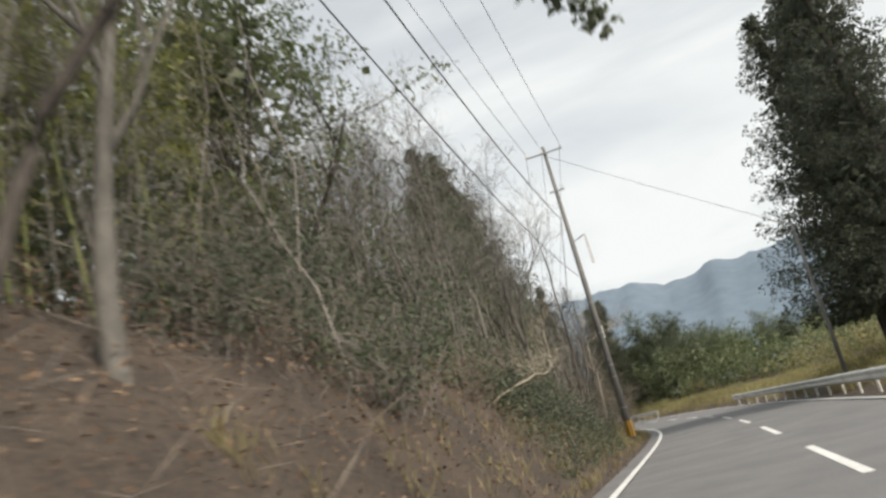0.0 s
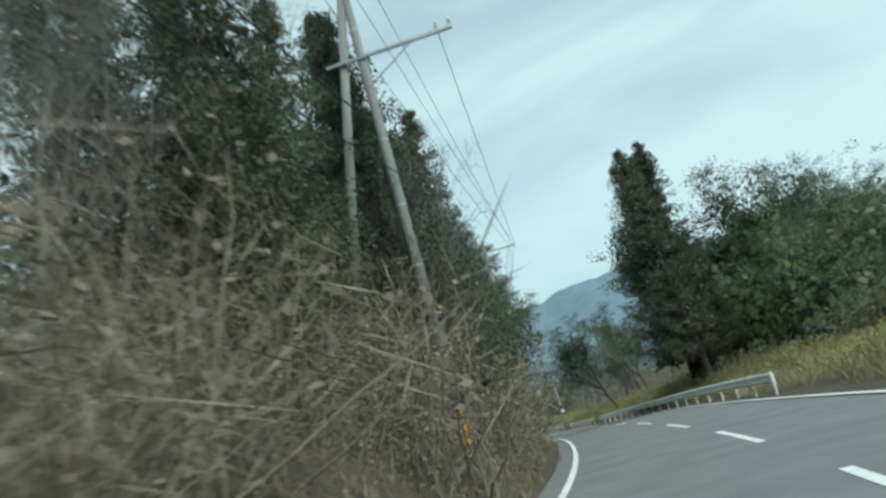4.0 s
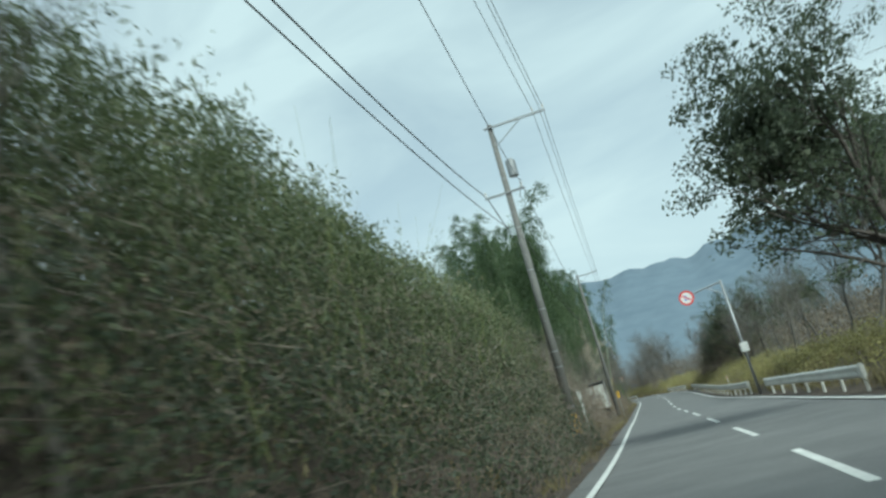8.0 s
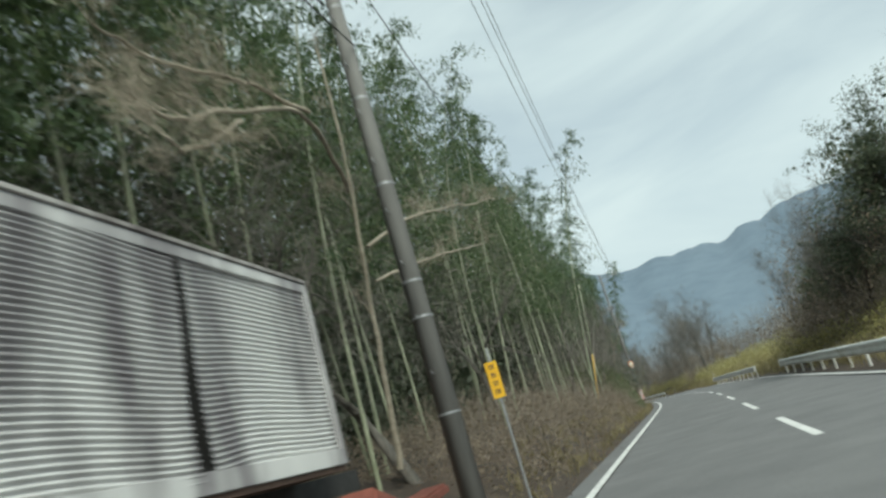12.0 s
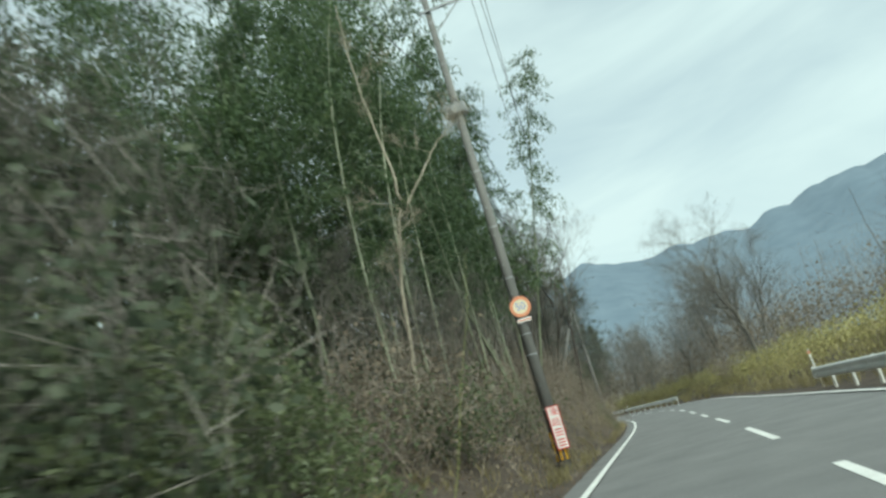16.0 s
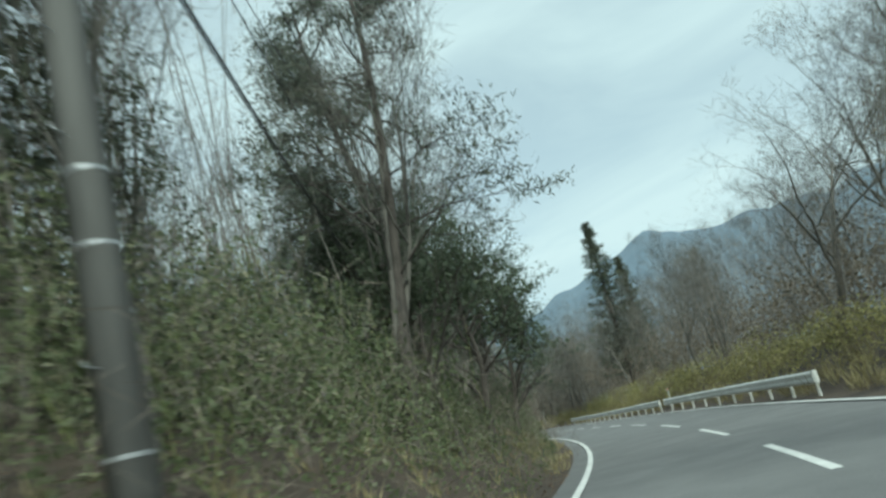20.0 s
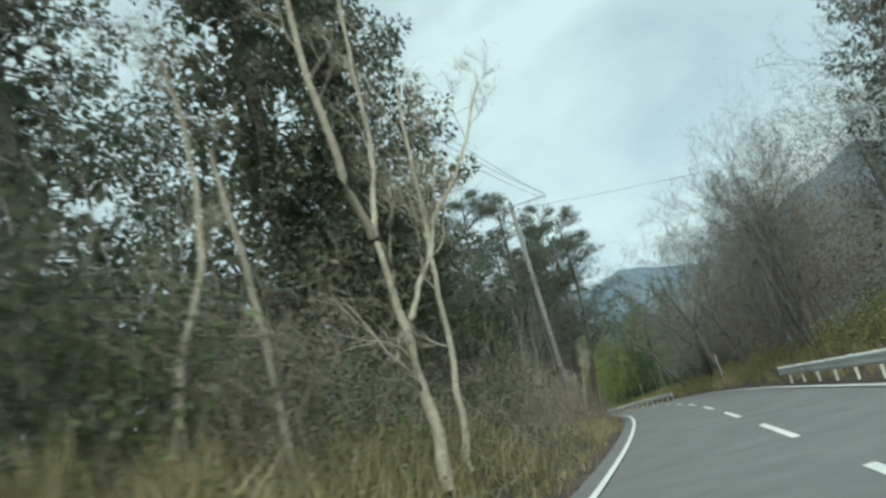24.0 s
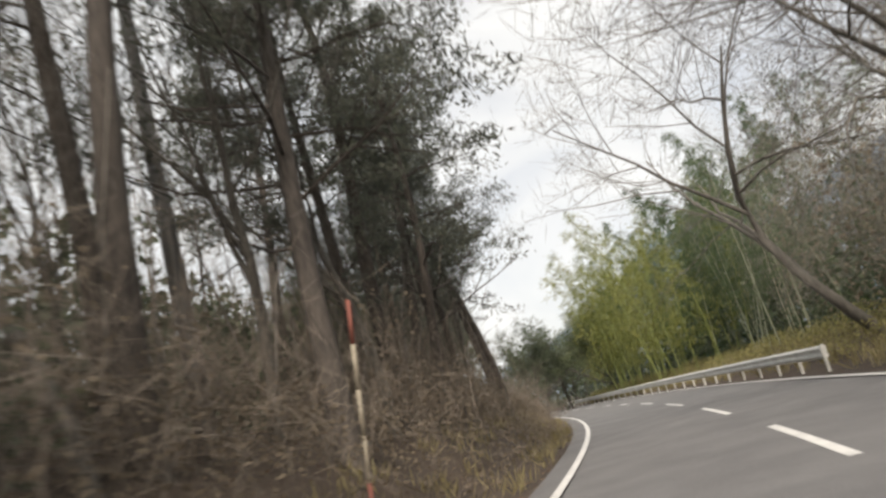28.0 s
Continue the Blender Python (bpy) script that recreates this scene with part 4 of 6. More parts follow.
hv = "thin black overhead power wire between poles"
cable("power_wire", hv, [(-9, -4.05, 14.4), (41, -4.1, 15.9), (84.7, -4.95, 14.6), (116.8, -1.45, 12.9), (162, -1.45, 13.6), (209.6, -1.85, 14.4), (287.5, -1.65, 14.9), (335, -4.0, 11.3), (438, -3.00, 13.1), (474, -5.90, 10.9)], 0.55, 0.011)
cable("power_wire", hv, [(-9, -3.2, 14.4), (41, -3.22, 15.9), (84.7, -4.1, 14.6), (116.8, -1.1, 12.9), (162, -1.0, 13.6), (209.6, -1.45, 14.4), (287.5, -1.25, 14.9), (335, -3.45, 11.3), (438, -2.55, 13.1), (474, -5.45, 10.9)], 0.6, 0.011)
cable("power_wire", hv, [(-9, -2.15, 14.4), (41, -2.2, 15.9), (84.7, -3.5, 14.6), (116.8, -1.25, 12.95), (162, -1.15, 13.75), (209.6, -1.60, 14.5), (287.5, -1.4, 15.0), (335, -2.8, 11.3), (438, -2.75, 13.2), (474, -5.60, 11.0)], 0.5, 0.011)
cable("power_wire", hv, [(84.7, -1.9, 11.6), (116.8, -1.0, 12.7), (162, -2.7, 10.7), (209.6, -3.10, 10.0), (287.5, -2.9, 11.2), (335, -3.6, 9.8), (438, -4.35, 11.2), (474, -7.20, 9.0)], 0.7, 0.012)
cable("bundled_cable", "thick black bundled cable slung along the poles", [(-9, -3.4, 12.6), (41, -3.3, 11.9), (84.7, -4.2, 9.6), (116.8, -3.2, 9.4), (162, -4.2, 10.6), (209.6, -3.60, 9.2)], 0.9, 0.02)
cable("bundled_cable", "thick black bundled cable slung along the poles", [(287.5, -3.3, 9.6), (335, -3.8, 8.6), (438, -4.65, 9.8), (474, -7.50, 7.6)], 0.9, 0.02)
cable("bundled_cable", "black telephone cable slung along the poles", [(-9, -2.9, 9.2), (41, -2.95, 8.3), (84.7, -3.8, 8.0), (116.8, -2.9, 8.0), (162, -3.1, 8.4), (209.6, -3.25, 8.2)], 0.9, 0.014)
cable("bundled_cable", "black telephone cable slung along the poles", [(287.5, -2.95, 8.4), (335, -3.5, 7.6), (438, -4.35, 8.8), (474, -7.20, 6.6)], 0.9, 0.014)
cable("power_wire", "thin wire crossing the road to a pole", [(41, -3.0, 15.4), (39.6, 6.9, 7.9)], 0.5, 0.01)
cable("power_wire", "thin wire crossing over the road between trees", [(438, -4.45, 12.7), (437, 8.5, 10.8)], 0.3, 0.01)
cable("power_wire", "thin stay wire running down from a slim pole", [(39.6, 6.9, 7.6), (62, 8.4, 4.2)], 0.1, 0.009)
p_r = tagged(new("utility_pole"), "slim pole with stay wire on the grass verge", "utility pole", "poles along the road")
p_r.matrix_basis = level_pose(39.6, 6.9)
bm = bmesh.new()
rod(bm, (0, 0, -0.4), (0.1, 0, 8.0), 0.11, 0.075, 16)
part("pole", bm, M_CONCRETE, p_r, "", True)
bm = bmesh.new()
rod(bm, (0.1, 0, 7.6), (0.1, 0, 7.7), 0.09, sides=12)
part("band", bm, M_STEEL, p_r)

# speed limit sign and ice warning on the pole
sg = tagged(new("speed_sign"), "faded round speed limit sign, orange rim and blue figures", "road sign")
sg.matrix_basis = level_pose(287.5, -3.0, 4.7, 4)
bm = bmesh.new()
disc(bm, 0.30, -0.205, -0.195)
part("plate", bm, M_SIGNCREAM, sg)
bm = bmesh.new()
disc(bm, 0.302, -0.209, -0.194, r_in=0.215)
part("rim", bm, M_SIGNORANGE, sg, "faded orange-red rim")
lettering("50", 0.30, M_SIGNBLUE, sg, Matrix.Translation((0, -0.207, 0)) @ FACE, "figures", "faded blue figures")
bm = bmesh.new()
box(bm, (-0.2, -0.20, -0.45), (0.2, -0.185, -0.34), 0.004)
part("sub_plate", bm, M_SIGNWHITE, sg, "small white plate under the disc")
bm = bmesh.new()
box(bm, (-0.19, -0.204, -0.415), (0.19, -0.2, -0.375))
part("text_bar", bm, M_SIGNORANGE, sg, "faded orange bar of writing")
for z in (-0.12, 0.12):
    bm = bmesh.new()
    disc(bm, 0.18, -0.02, 0.02, Matrix.Translation((0, 0, z)) @ Matrix.Rotation(radians(90), 4, "X"), 24, 0.165)
    part("strap", bm, M_STEEL, sg, "steel mounting strap")
ice = tagged(new("warning_sign"), "white upright ice warning board with red border", "road sign")
ice.matrix_basis = level_pose(287.5, -2.98, 0.62, 3)
bm = bmesh.new()
box(bm, (-0.17, -0.235, 0), (0.17, -0.222, 1.18), 0.006)
part("plate", bm, M_SIGNWHITE, ice)
for lo, hi in (((-0.17, 0), (-0.145, 1.18)), ((0.145, 0), (0.17, 1.18)), ((-0.145, 1.155), (0.145, 1.18)), ((-0.145, 0), (0.145, 0.025))):
    bm = bmesh.new()
    box(bm, (lo[0], -0.239, lo[1]), (hi[0], -0.234, hi[1]))
    part("border", bm, M_SIGNRED, ice, "red border strip")
for k, ch in enumerate("凍結"):
    lettering(ch, 0.25, M_SIGNRED, ice, Matrix.Translation((0, -0.237, 1.0 - 0.28 * k)) @ FACE, "lettering", "red painted character")
for k in range(2):
    for z in (0.0, 0.08, 0.16):
        bm = bmesh.new()
        box(bm, (-0.1, -0.239, 0.08 + 0.28 * k + z), (0.1, -0.235, 0.115 + 0.28 * k + z))
        part("text_bar", bm, M_SIGNRED, ice, "red bar of writing")
# yellow board on a pipe
ys = tagged(new("warning_sign"), "yellow upright board with dark writing on a thin pipe", "road sign")
ys.matrix_basis = level_pose(211.5, -3.0, 0, 3)
bm = bmesh.new()
rod(bm, (0, 0.03, -0.1), (0, 0.03, 2.75), 0.025, sides=10)
part("post", bm, M_STEEL, ys, "grey steel pipe")
bm = bmesh.new()
box(bm, (-0.11, -0.008, 1.85), (0.11, 0.004, 2.5), 0.004)
part("plate", bm, M_SIGNYELLOW, ys)
for k in range(4):
    for z in (0, 0.03, 0.06):
        bm = bmesh.new()
        box(bm, (-0.05, -0.0125, 1.93 + 0.145 * k + z), (0.05, -0.0085, 1.945 + 0.145 * k + z))
        part("text_bar", bm, M_RUST, ys, "dark bar of writing")
# arm sign over the right lane
ar = tagged(new("overhead_sign"), "round red-rimmed prohibition sign on a grey bracket pole", "road sign")
ar.matrix_basis = level_pose(179.4, 5.63)
bm = bmesh.new()
rod(bm, (0, 0, -0.3), (-0.1, 0, 6.75), 0.085, 0.07, 16)
part("post", bm, M_STEEL, ar, "", True)
bm = bmesh.new()
rod(bm, (-0.1, 0, 6.65), (-1.75, 0, 6.42), 0.045, sides=10)
part("bracket_arm", bm, M_STEEL, ar)
bm = bmesh.new()
rod(bm, (-0.08, 0, 5.9), (-1.0, 0, 6.5), 0.025, sides=8)
part("brace", bm, M_STEEL, ar)
hd = Matrix.Translation((-2.2, -0.05, 6.26))
bm = bmesh.new()
disc(bm, 0.425, -0.01, 0.004, hd)
plate = part("plate", bm, M_SIGNWHITE, ar)
bm = bmesh.new()
disc(bm, 0.43, -0.016, 0.006, hd, r_in=0.325)
part("rim", bm, M_SIGNRED, plate, "red rim")
bm = bmesh.new()
box(bm, (-0.3, -0.02, -0.035), (0.3, -0.014, 0.035), 0, hd @ Matrix.Rotation(radians(35), 4, "Y"))
part("slash", bm, M_SIGNRED, plate, "red diagonal bar")
for x, z in ((-0.04, 0.1), (0.09, -0.08), (-0.08, -0.1)):
    bm = bmesh.new()
    box(bm, (x - 0.06, -0.0135, z - 0.07), (x + 0.06, -0.0105, z + 0.07), 0, hd)
    part("symbol", bm, M_SIGNBLUE, plate, "plain blue shape")
bm = bmesh.new()
box(bm, (-0.25, -0.2, 2.45), (0.2, 0.1, 3.0), 0.03)
part("control_box", bm, M_SIGNWHITE, ar, "pale control box")

# ---- guard rail on the right ----
RAILS = [(8, 66), (96, 152), (157, 176), (184, 248), (262, 297.5), (357, 385.5), (387.5, 437), (487, 575)]
post_bm = bmesh.new()
rod(post_bm, (0, 0, -0.3), (0, 0, 0.78), 0.055, sides=10)
rod(post_bm, (0, 0, 0.78), (0, 0, 0.80), 0.055, 0.02, 10)
post_me = bpy.data.meshes.new("post")
post_bm.to_mesh(post_me)
post_bm.free()
post_me.materials.append(M_RAIL)
prof = np.array([(0.02, 0.79), (-0.03, 0.76), (-0.075, 0.70), (-0.03, 0.63), (-0.01, 0.59), (-0.03, 0.55), (-0.075, 0.48), (-0.03, 0.42), (0.02, 0.39)])
for s0, s1 in RAILS:
    rail = tagged(new("guard_rail"), "weathered white steel guard rail along the verge", "guard rail", "guard rails on the right")
    rail.matrix_basis = Matrix.Translation(Vector(spot(s0, 5.7, 0)))
    back = Matrix.Translation(-Vector(spot(s0, 5.7, 0)))
    ss = np.linspace(s0, s1, int((s1 - s0) / 2) + 2)
    vs, fs = [], []
    for layer in (0.0, 0.006):
        vs.append(np.concatenate([spot(np.full(len(prof), s), 5.64 + prof[:, 0] + layer, prof[:, 1]) for s in ss]))
    k, n = len(prof), len(ss)
    i = (np.arange(n - 1)[:, None] * k + np.arange(k - 1)[None]).ravel()
    f = np.stack([i, i + 1, i + k + 1, i + k], -1)
    v = np.concatenate(vs) - spot(s0, 5.7, 0)
    mesh_part("beam", raw_mesh("beam", v, np.concatenate([f, f[:, ::-1] + n * k]), M_RAIL, True), rail)
    for s in np.arange(s0 + 0.4, s1, 3.0):
        p = mesh_part("post", post_me, rail)
        p.matrix_basis = Matrix.Translation(Vector(spot(s, 5.76, 0) - spot(s0, 5.7, 0)))
    for s in (s0, s1):
        bm = bmesh.new()
        m = back @ level_pose(s, 5.66, 0)
        box(bm, (-0.1, -0.22 if s == s0 else -0.02, 0.38), (0.06, 0.02 if s == s0 else 0.22, 0.82), 0.04, m)
        part("end_cap", bm, M_RAIL, rail, "rounded white end cap")
for s, d, h in ((464.4, 6.7, 2.9), (298.9, 6.0, 1.5), (386, 6.2, 1.5), (200, 6.2, 1.4)):
    mk = tagged(new("marker_post"), "slim white roadside marker post beside the rail", "marker post", "marker posts")
    mk.matrix_basis = level_pose(s, d)
    bm = bmesh.new()
    rod(bm, (0, 0, -0.2), (-0.06, 0, h), 0.03, sides=10)
    part("post", bm, M_RAIL, mk, "", True)
    bm = bmesh.new()
    rod(bm, (-0.06, -0.03, h - 0.12), (-0.06, 0.03, h - 0.12), 0.055, sides=14)
    part("reflector", bm, M_SIGNORANGE, mk, "small orange reflector")
# red and white snow pole on the left, and a yellow-painted pipe
sp = tagged(new("snow_pole"), "thin red and white snow pole in the brush", "marker post")
sp.matrix_basis = level_pose(470.8, -3.7)
zz = float(rise(471, -3.75))
for k in range(5):
    bm = bmesh.new()
    rod(bm, (0.07 * k, 0, zz - 0.2 + 0.56 * k), (0.07 * (k + 1), 0, zz - 0.2 + 0.56 * (k + 1)), 0.03, sides=10)
    part("pole_section", bm, M_REDPAINT if k in (0, 4) else M_BARKPALE, sp, "faded red section" if k in (0, 4) else "faded white section", True)
yp = tagged(new("guy_guard"), "steel guy pipe with yellow sleeve among bamboo", "guy wire")
yp.matrix_basis = level_pose(248, -4.95)
zz = float(rise(248, -4.95))
bm = bmesh.new()
rod(bm, (-0.27, 0, zz - 0.2), (0.38, 0, 4.3), 0.055, sides=12)
part("sleeve", bm, M_ORANGEPIPE, yp, "yellow-orange plastic sleeve", True)
bm = bmesh.new()
rod(bm, (0.38, 0, 4.3), (0.95, 0.1, 8.8), 0.05, sides=10)
part("pipe", bm, M_CULM, yp, "pale upper pipe", True)


# ---- derelict box truck ----
def truck():
    root = tagged(new("box_truck"), "derelict white corrugated box truck with a torn side", "truck")
    root.matrix_basis = level_pose(195.5, -3.3, 0, 2.2)  # rear road-side corner; x to the right, y ahead
    L, W, Z0, Z1 = 10.6, 2.2, 1.38, 3.5
    rng = np.random.default_rng(5)

    def ribbed(y0, y1, name, label, sway):
        zs = np.linspace(Z0 + 0.16, Z1 - 0.1, 46 * 5)
        ph = (zs * 19.5) % 1.0
        x = np.where(ph < 0.3, 0.0, np.where(ph < 0.5, (ph - 0.3) / 0.2, np.where(ph < 0.8, 1.0, (1.0 - ph) / 0.2))) * -0.02
        ys = np.linspace(y0, y1, 30)
        yy, z2 = np.meshgrid(ys, zs, indexing="ij")
        u = (yy - y0) / (y1 - y0)
        edge = sway * np.exp(-((u - (1 if sway > 0 else 0)) / 0.16) ** 2)
        wob = np.abs(edge) * 0.1 * np.sin(z2 * 2.1 + 0.6)
        xx = np.broadcast_to(x, yy.shape) + abs(sway) * 0.05 * np.sin(u * 5 + z2) * 0.4 + 0.035 * np.abs(edge)
        z3 = z2 - 0.05 * np.abs(edge) + 0.012 * np.sin(yy * 2.3)
        v = np.stack([xx, yy + wob, z3], -1).reshape(-1, 3)
        k = len(zs)
        i = (np.arange(29)[:, None] * k + np.arange(k - 1)[None]).ravel()
        return mesh_part(name, raw_mesh(name, v, np.stack([i, i + k, i + k + 1, i + 1], -1), M_BOXWALL), root, label)

    ribbed(0.06, 7.7, "side_panel", "stained ribbed metal side panel", 1.0)
    ribbed(7.9, L - 0.06, "side_panel", "ribbed metal side panel beyond the tear", -0.6)
    # near-black solid stands in for the shaded hollow behind the panels
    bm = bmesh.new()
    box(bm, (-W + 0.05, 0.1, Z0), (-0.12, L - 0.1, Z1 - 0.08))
    part("interior_shade_block", bm, M_DARK, root, "black block standing in for the unlit inside behind the tear")
    for name, lo, hi, mm, lab in (
            ("top_rail", (-0.04, 0, Z1 - 0.12), (0.03, L, Z1), M_BOXWALL, "pale top rail"), ("bottom_rail", (-0.05, 0, Z0), (0.035, L, Z0 + 0.18), M_BOXWALL, "pale bottom rail"),
            ("corner_post", (-0.07, -0.03, Z0), (0.035, 0.08, Z1), M_ROOFSHEET, "grimy corner post"), ("corner_post", (-0.06, L - 0.08, Z0), (0.035, L + 0.03, Z1), M_BOXWALL, "pale corner post"),
            ("corner_post", (-W, -0.03, Z0), (-W + 0.09, 0.08, Z1), M_ROOFSHEET, "grimy corner post"), ("roof", (-W - 0.02, -0.05, Z1), (0.05, L + 0.03, Z1 + 0.05), M_ROOFSHEET, "grimy grey roof sheet"),
            ("front_wall", (-W, L - 0.05, Z0), (-0.05, L + 0.02, Z1), M_BOXWALL, ""), ("far_wall", (-W - 0.01, 0, Z0), (-W + 0.03, L, Z1), M_BOXWALL, ""), ("floor", (-W, 0, Z0 - 0.06), (0, L, Z0 + 0.02), M_RUST, "rusted floor"),
            ("rear_header", (-W, -0.06, Z1 - 0.26), (0.02, 0.0, Z1), M_DARK, "dark rear header"), ("chassis_rail", (-0.75, 0.1, Z0 - 0.32), (-0.65, L + 2.0, Z0 - 0.06), M_DARK, ""), ("chassis_rail", (-1.6, 0.1, Z0 - 0.32), (-1.5, L + 2.0, Z0 - 0.06), M_DARK, ""),
            ("bumper", (-W + 0.1, -0.12, Z0 - 0.5), (-0.1, -0.02, Z0 - 0.3), M_RUST, "dark rear bumper"), ("cross_bar", (-W + 0.04, -0.07, 2.42), (-0.42, -0.02, 2.54), M_ROOFSHEET, "grimy bar across the rear"),
            ("rear_mullion", (-1.02, -0.055, Z0 + 0.1), (-0.96, -0.01, Z1 - 0.12), M_ROOFSHEET, "dark upright of the rear"), ("mud_flap", (-0.55, 2.2, Z0 - 0.75), (-0.1, 2.23, Z0 - 0.1), M_DARK, "")):
        bm = bmesh.new()
        box(bm, lo, hi, 0.008)
        part(name, bm, mm, root, lab)
    for x0, x1, z0, z1 in ((-W + 0.1, -1.03, 2.55, Z1 - 0.24), (-W + 0.1, -1.03, Z0 + 0.05, 2.41), (-0.95, -0.08, Z0 + 0.05, Z1 - 0.24)):
        xs = np.linspace(x0, x1, 76)
        y = -0.012 - 0.014 * (np.sin(xs * 95) > 0) + 0.004 * np.sin(xs * 7)
        zs = np.linspace(z0, z1, 8)
        X, Z = np.meshgrid(xs, zs, indexing="ij")
        Y = np.broadcast_to(y[:, None], X.shape) + 0.012 * np.sin(Z * 2 + X * 3)
        i = (np.arange(75)[:, None] * 8 + np.arange(7)[None]).ravel()
        mesh_part("rear_panel", raw_mesh("rear_panel", np.stack([X, Y, Z], -1).reshape(-1, 3), np.stack([i, i + 8, i + 9, i + 1], -1), M_REARSHEET), root, "white upright-ribbed rear panel")
    bm = bmesh.new()
    rod(bm, (-0.95, -0.1, 1.7), (-0.42, -0.08, 2.4), 0.02, sides=6)
    part("prop", bm, M_RUST, root, "leaning rusty prop")
    for y in (2.0, 8.3):
        for x in (-0.3, -1.95):
            bm = bmesh.new()
            g = float(rise(195.5 + y, -3.3 + x))
            zc = g + 0.44
            rod(bm, (x - 0.13, y, zc), (x + 0.13, y, zc), 0.46, sides=28)
            bmesh.ops.bevel(bm, geom=[e for e in bm.edges if abs(e.verts[0].co.x - e.verts[1].co.x) < 1e-4], offset=0.04, segments=2, affect="EDGES")
            wh = part("wheel", bm, M_DARK, root, "old black tyre", True)
            bm = bmesh.new()
            rod(bm, (x + (0.135 if x > -1 else -0.135), y, zc), (x + (0.155 if x > -1 else -0.155), y, zc), 0.25, 0.18, 24)
            part("rim", bm, M_STEEL, wh, "pale steel rim")
    for y in (2.0, 8.3):
        g = float(rise(195.5 + y, -4.4)) + 0.44
        bm = bmesh.new()
        rod(bm, (-2.0, y, g), (-0.25, y, g), 0.06, sides=10)
        part("axle", bm, M_DARK, root)
        for x in (-0.7, -1.55):
            bm = bmesh.new()
            box(bm, (x - 0.04, y - 0.5, g + 0.05), (x + 0.04, y + 0.5, Z0 - 0.3), 0.01)
            part("leaf_spring", bm, M_DARK, root)
    return root


truck()
rm = tagged(new("farm_machine"), "rusty faded red machine frame lying by the truck", "machine")
rm.matrix_basis = level_pose(208.3, -4.45, float(rise(209, -4.2)) - 0.55)
for name, lo, hi, mm, lab, rot in (("body", (-0.9, 0.2, 0.35), (0.0, 2.2, 0.85), M_REDPAINT, "faded red body", 6), ("hood", (-0.75, 0.0, 0.85), (-0.1, 1.0, 1.35), M_REDPAINT, "sloping red hood", 18),
                                   ("frame", (-1.0, 0.1, 0.2), (0.1, 3.6, 0.36), M_RUST, "rusty frame", 0), ("tray", (-0.8, 2.3, 0.36), (0.0, 3.6, 0.7), M_REDPAINT, "red tray", -4)):
    bm = bmesh.new()
    box(bm, lo, hi, 0.05, Matrix.Rotation(radians(-rot), 4, "X"))
    part(name, bm, mm, rm, lab)
for y in (0.6, 3.0):
    for x in (-0.95, 0.05):
        bm = bmesh.new()
        rod(bm, (x - 0.08, y, 0.22), (x + 0.08, y, 0.22), 0.26, sides=22)
        part("wheel", bm, M_DARK, rm, "black rubber wheel", True)
bm = bmesh.new()
box(bm, (-0.5, 3.0, 0.7), (-0.1, 3.4, 0.86), 0.03)
part("lid", bm, M_SIGNBLUE, rm, "small blue tarp bundle")

# sheeted garden shelter in the brush before the truck
sh = tagged(new("plastic_shelter"), "white sheeted shelter half hidden in dry brush", "shelter")
sh.matrix_basis = at_plan(173.4, -6.3, 0.5, 4, 0.42, 0, 0, 0.95)
ang = np.linspace(0, math.pi, 15)
for k, (y0, y1) in enumerate(((0, 2.4), (2.4, 4.8))):
    prof2 = np.concatenate([np.stack([1.5 * np.cos(ang), 1.3 + 1.0 * np.sin(ang)], -1)])
    prof2 = np.concatenate([[(1.5, 0)], prof2, [(-1.5, 0)]])
    ys = np.linspace(y0, y1, 7)
    v = np.array([[x * (1 + 0.02 * math.sin(y * 5)), y, z + 0.03 * math.sin(3 * y + x)] for y in ys for x, z in prof2])
    n = len(prof2)
    i = (np.arange(6)[:, None] * n + np.arange(n - 1)[None]).ravel()
    mesh_part("sheet", raw_mesh("sheet", v, np.stack([i, i + 1, i + n + 1, i + n], -1), M_SHEET, True), sh, "slack white plastic sheet")
bm = bmesh.new()
bm.faces.new([bm.verts.new((x * 0.99, 0.05, z)) for x, z in prof2])
bmesh.ops.solidify(bm, geom=bm.faces[:], thickness=0.01)
part("end_sheet", bm, M_SHEET, sh, "white sheet closing the end")
for y in (0, 2.4, 4.8):
    v, f = tubes([(np.array([(x * 1.01, y, z * 1.005) for x, z in prof2]), np.full(len(prof2), 0.016))], 6)
    mesh_part("hoop", raw_mesh("hoop", v, f, M_STEEL, True), sh, "bent steel hoop")

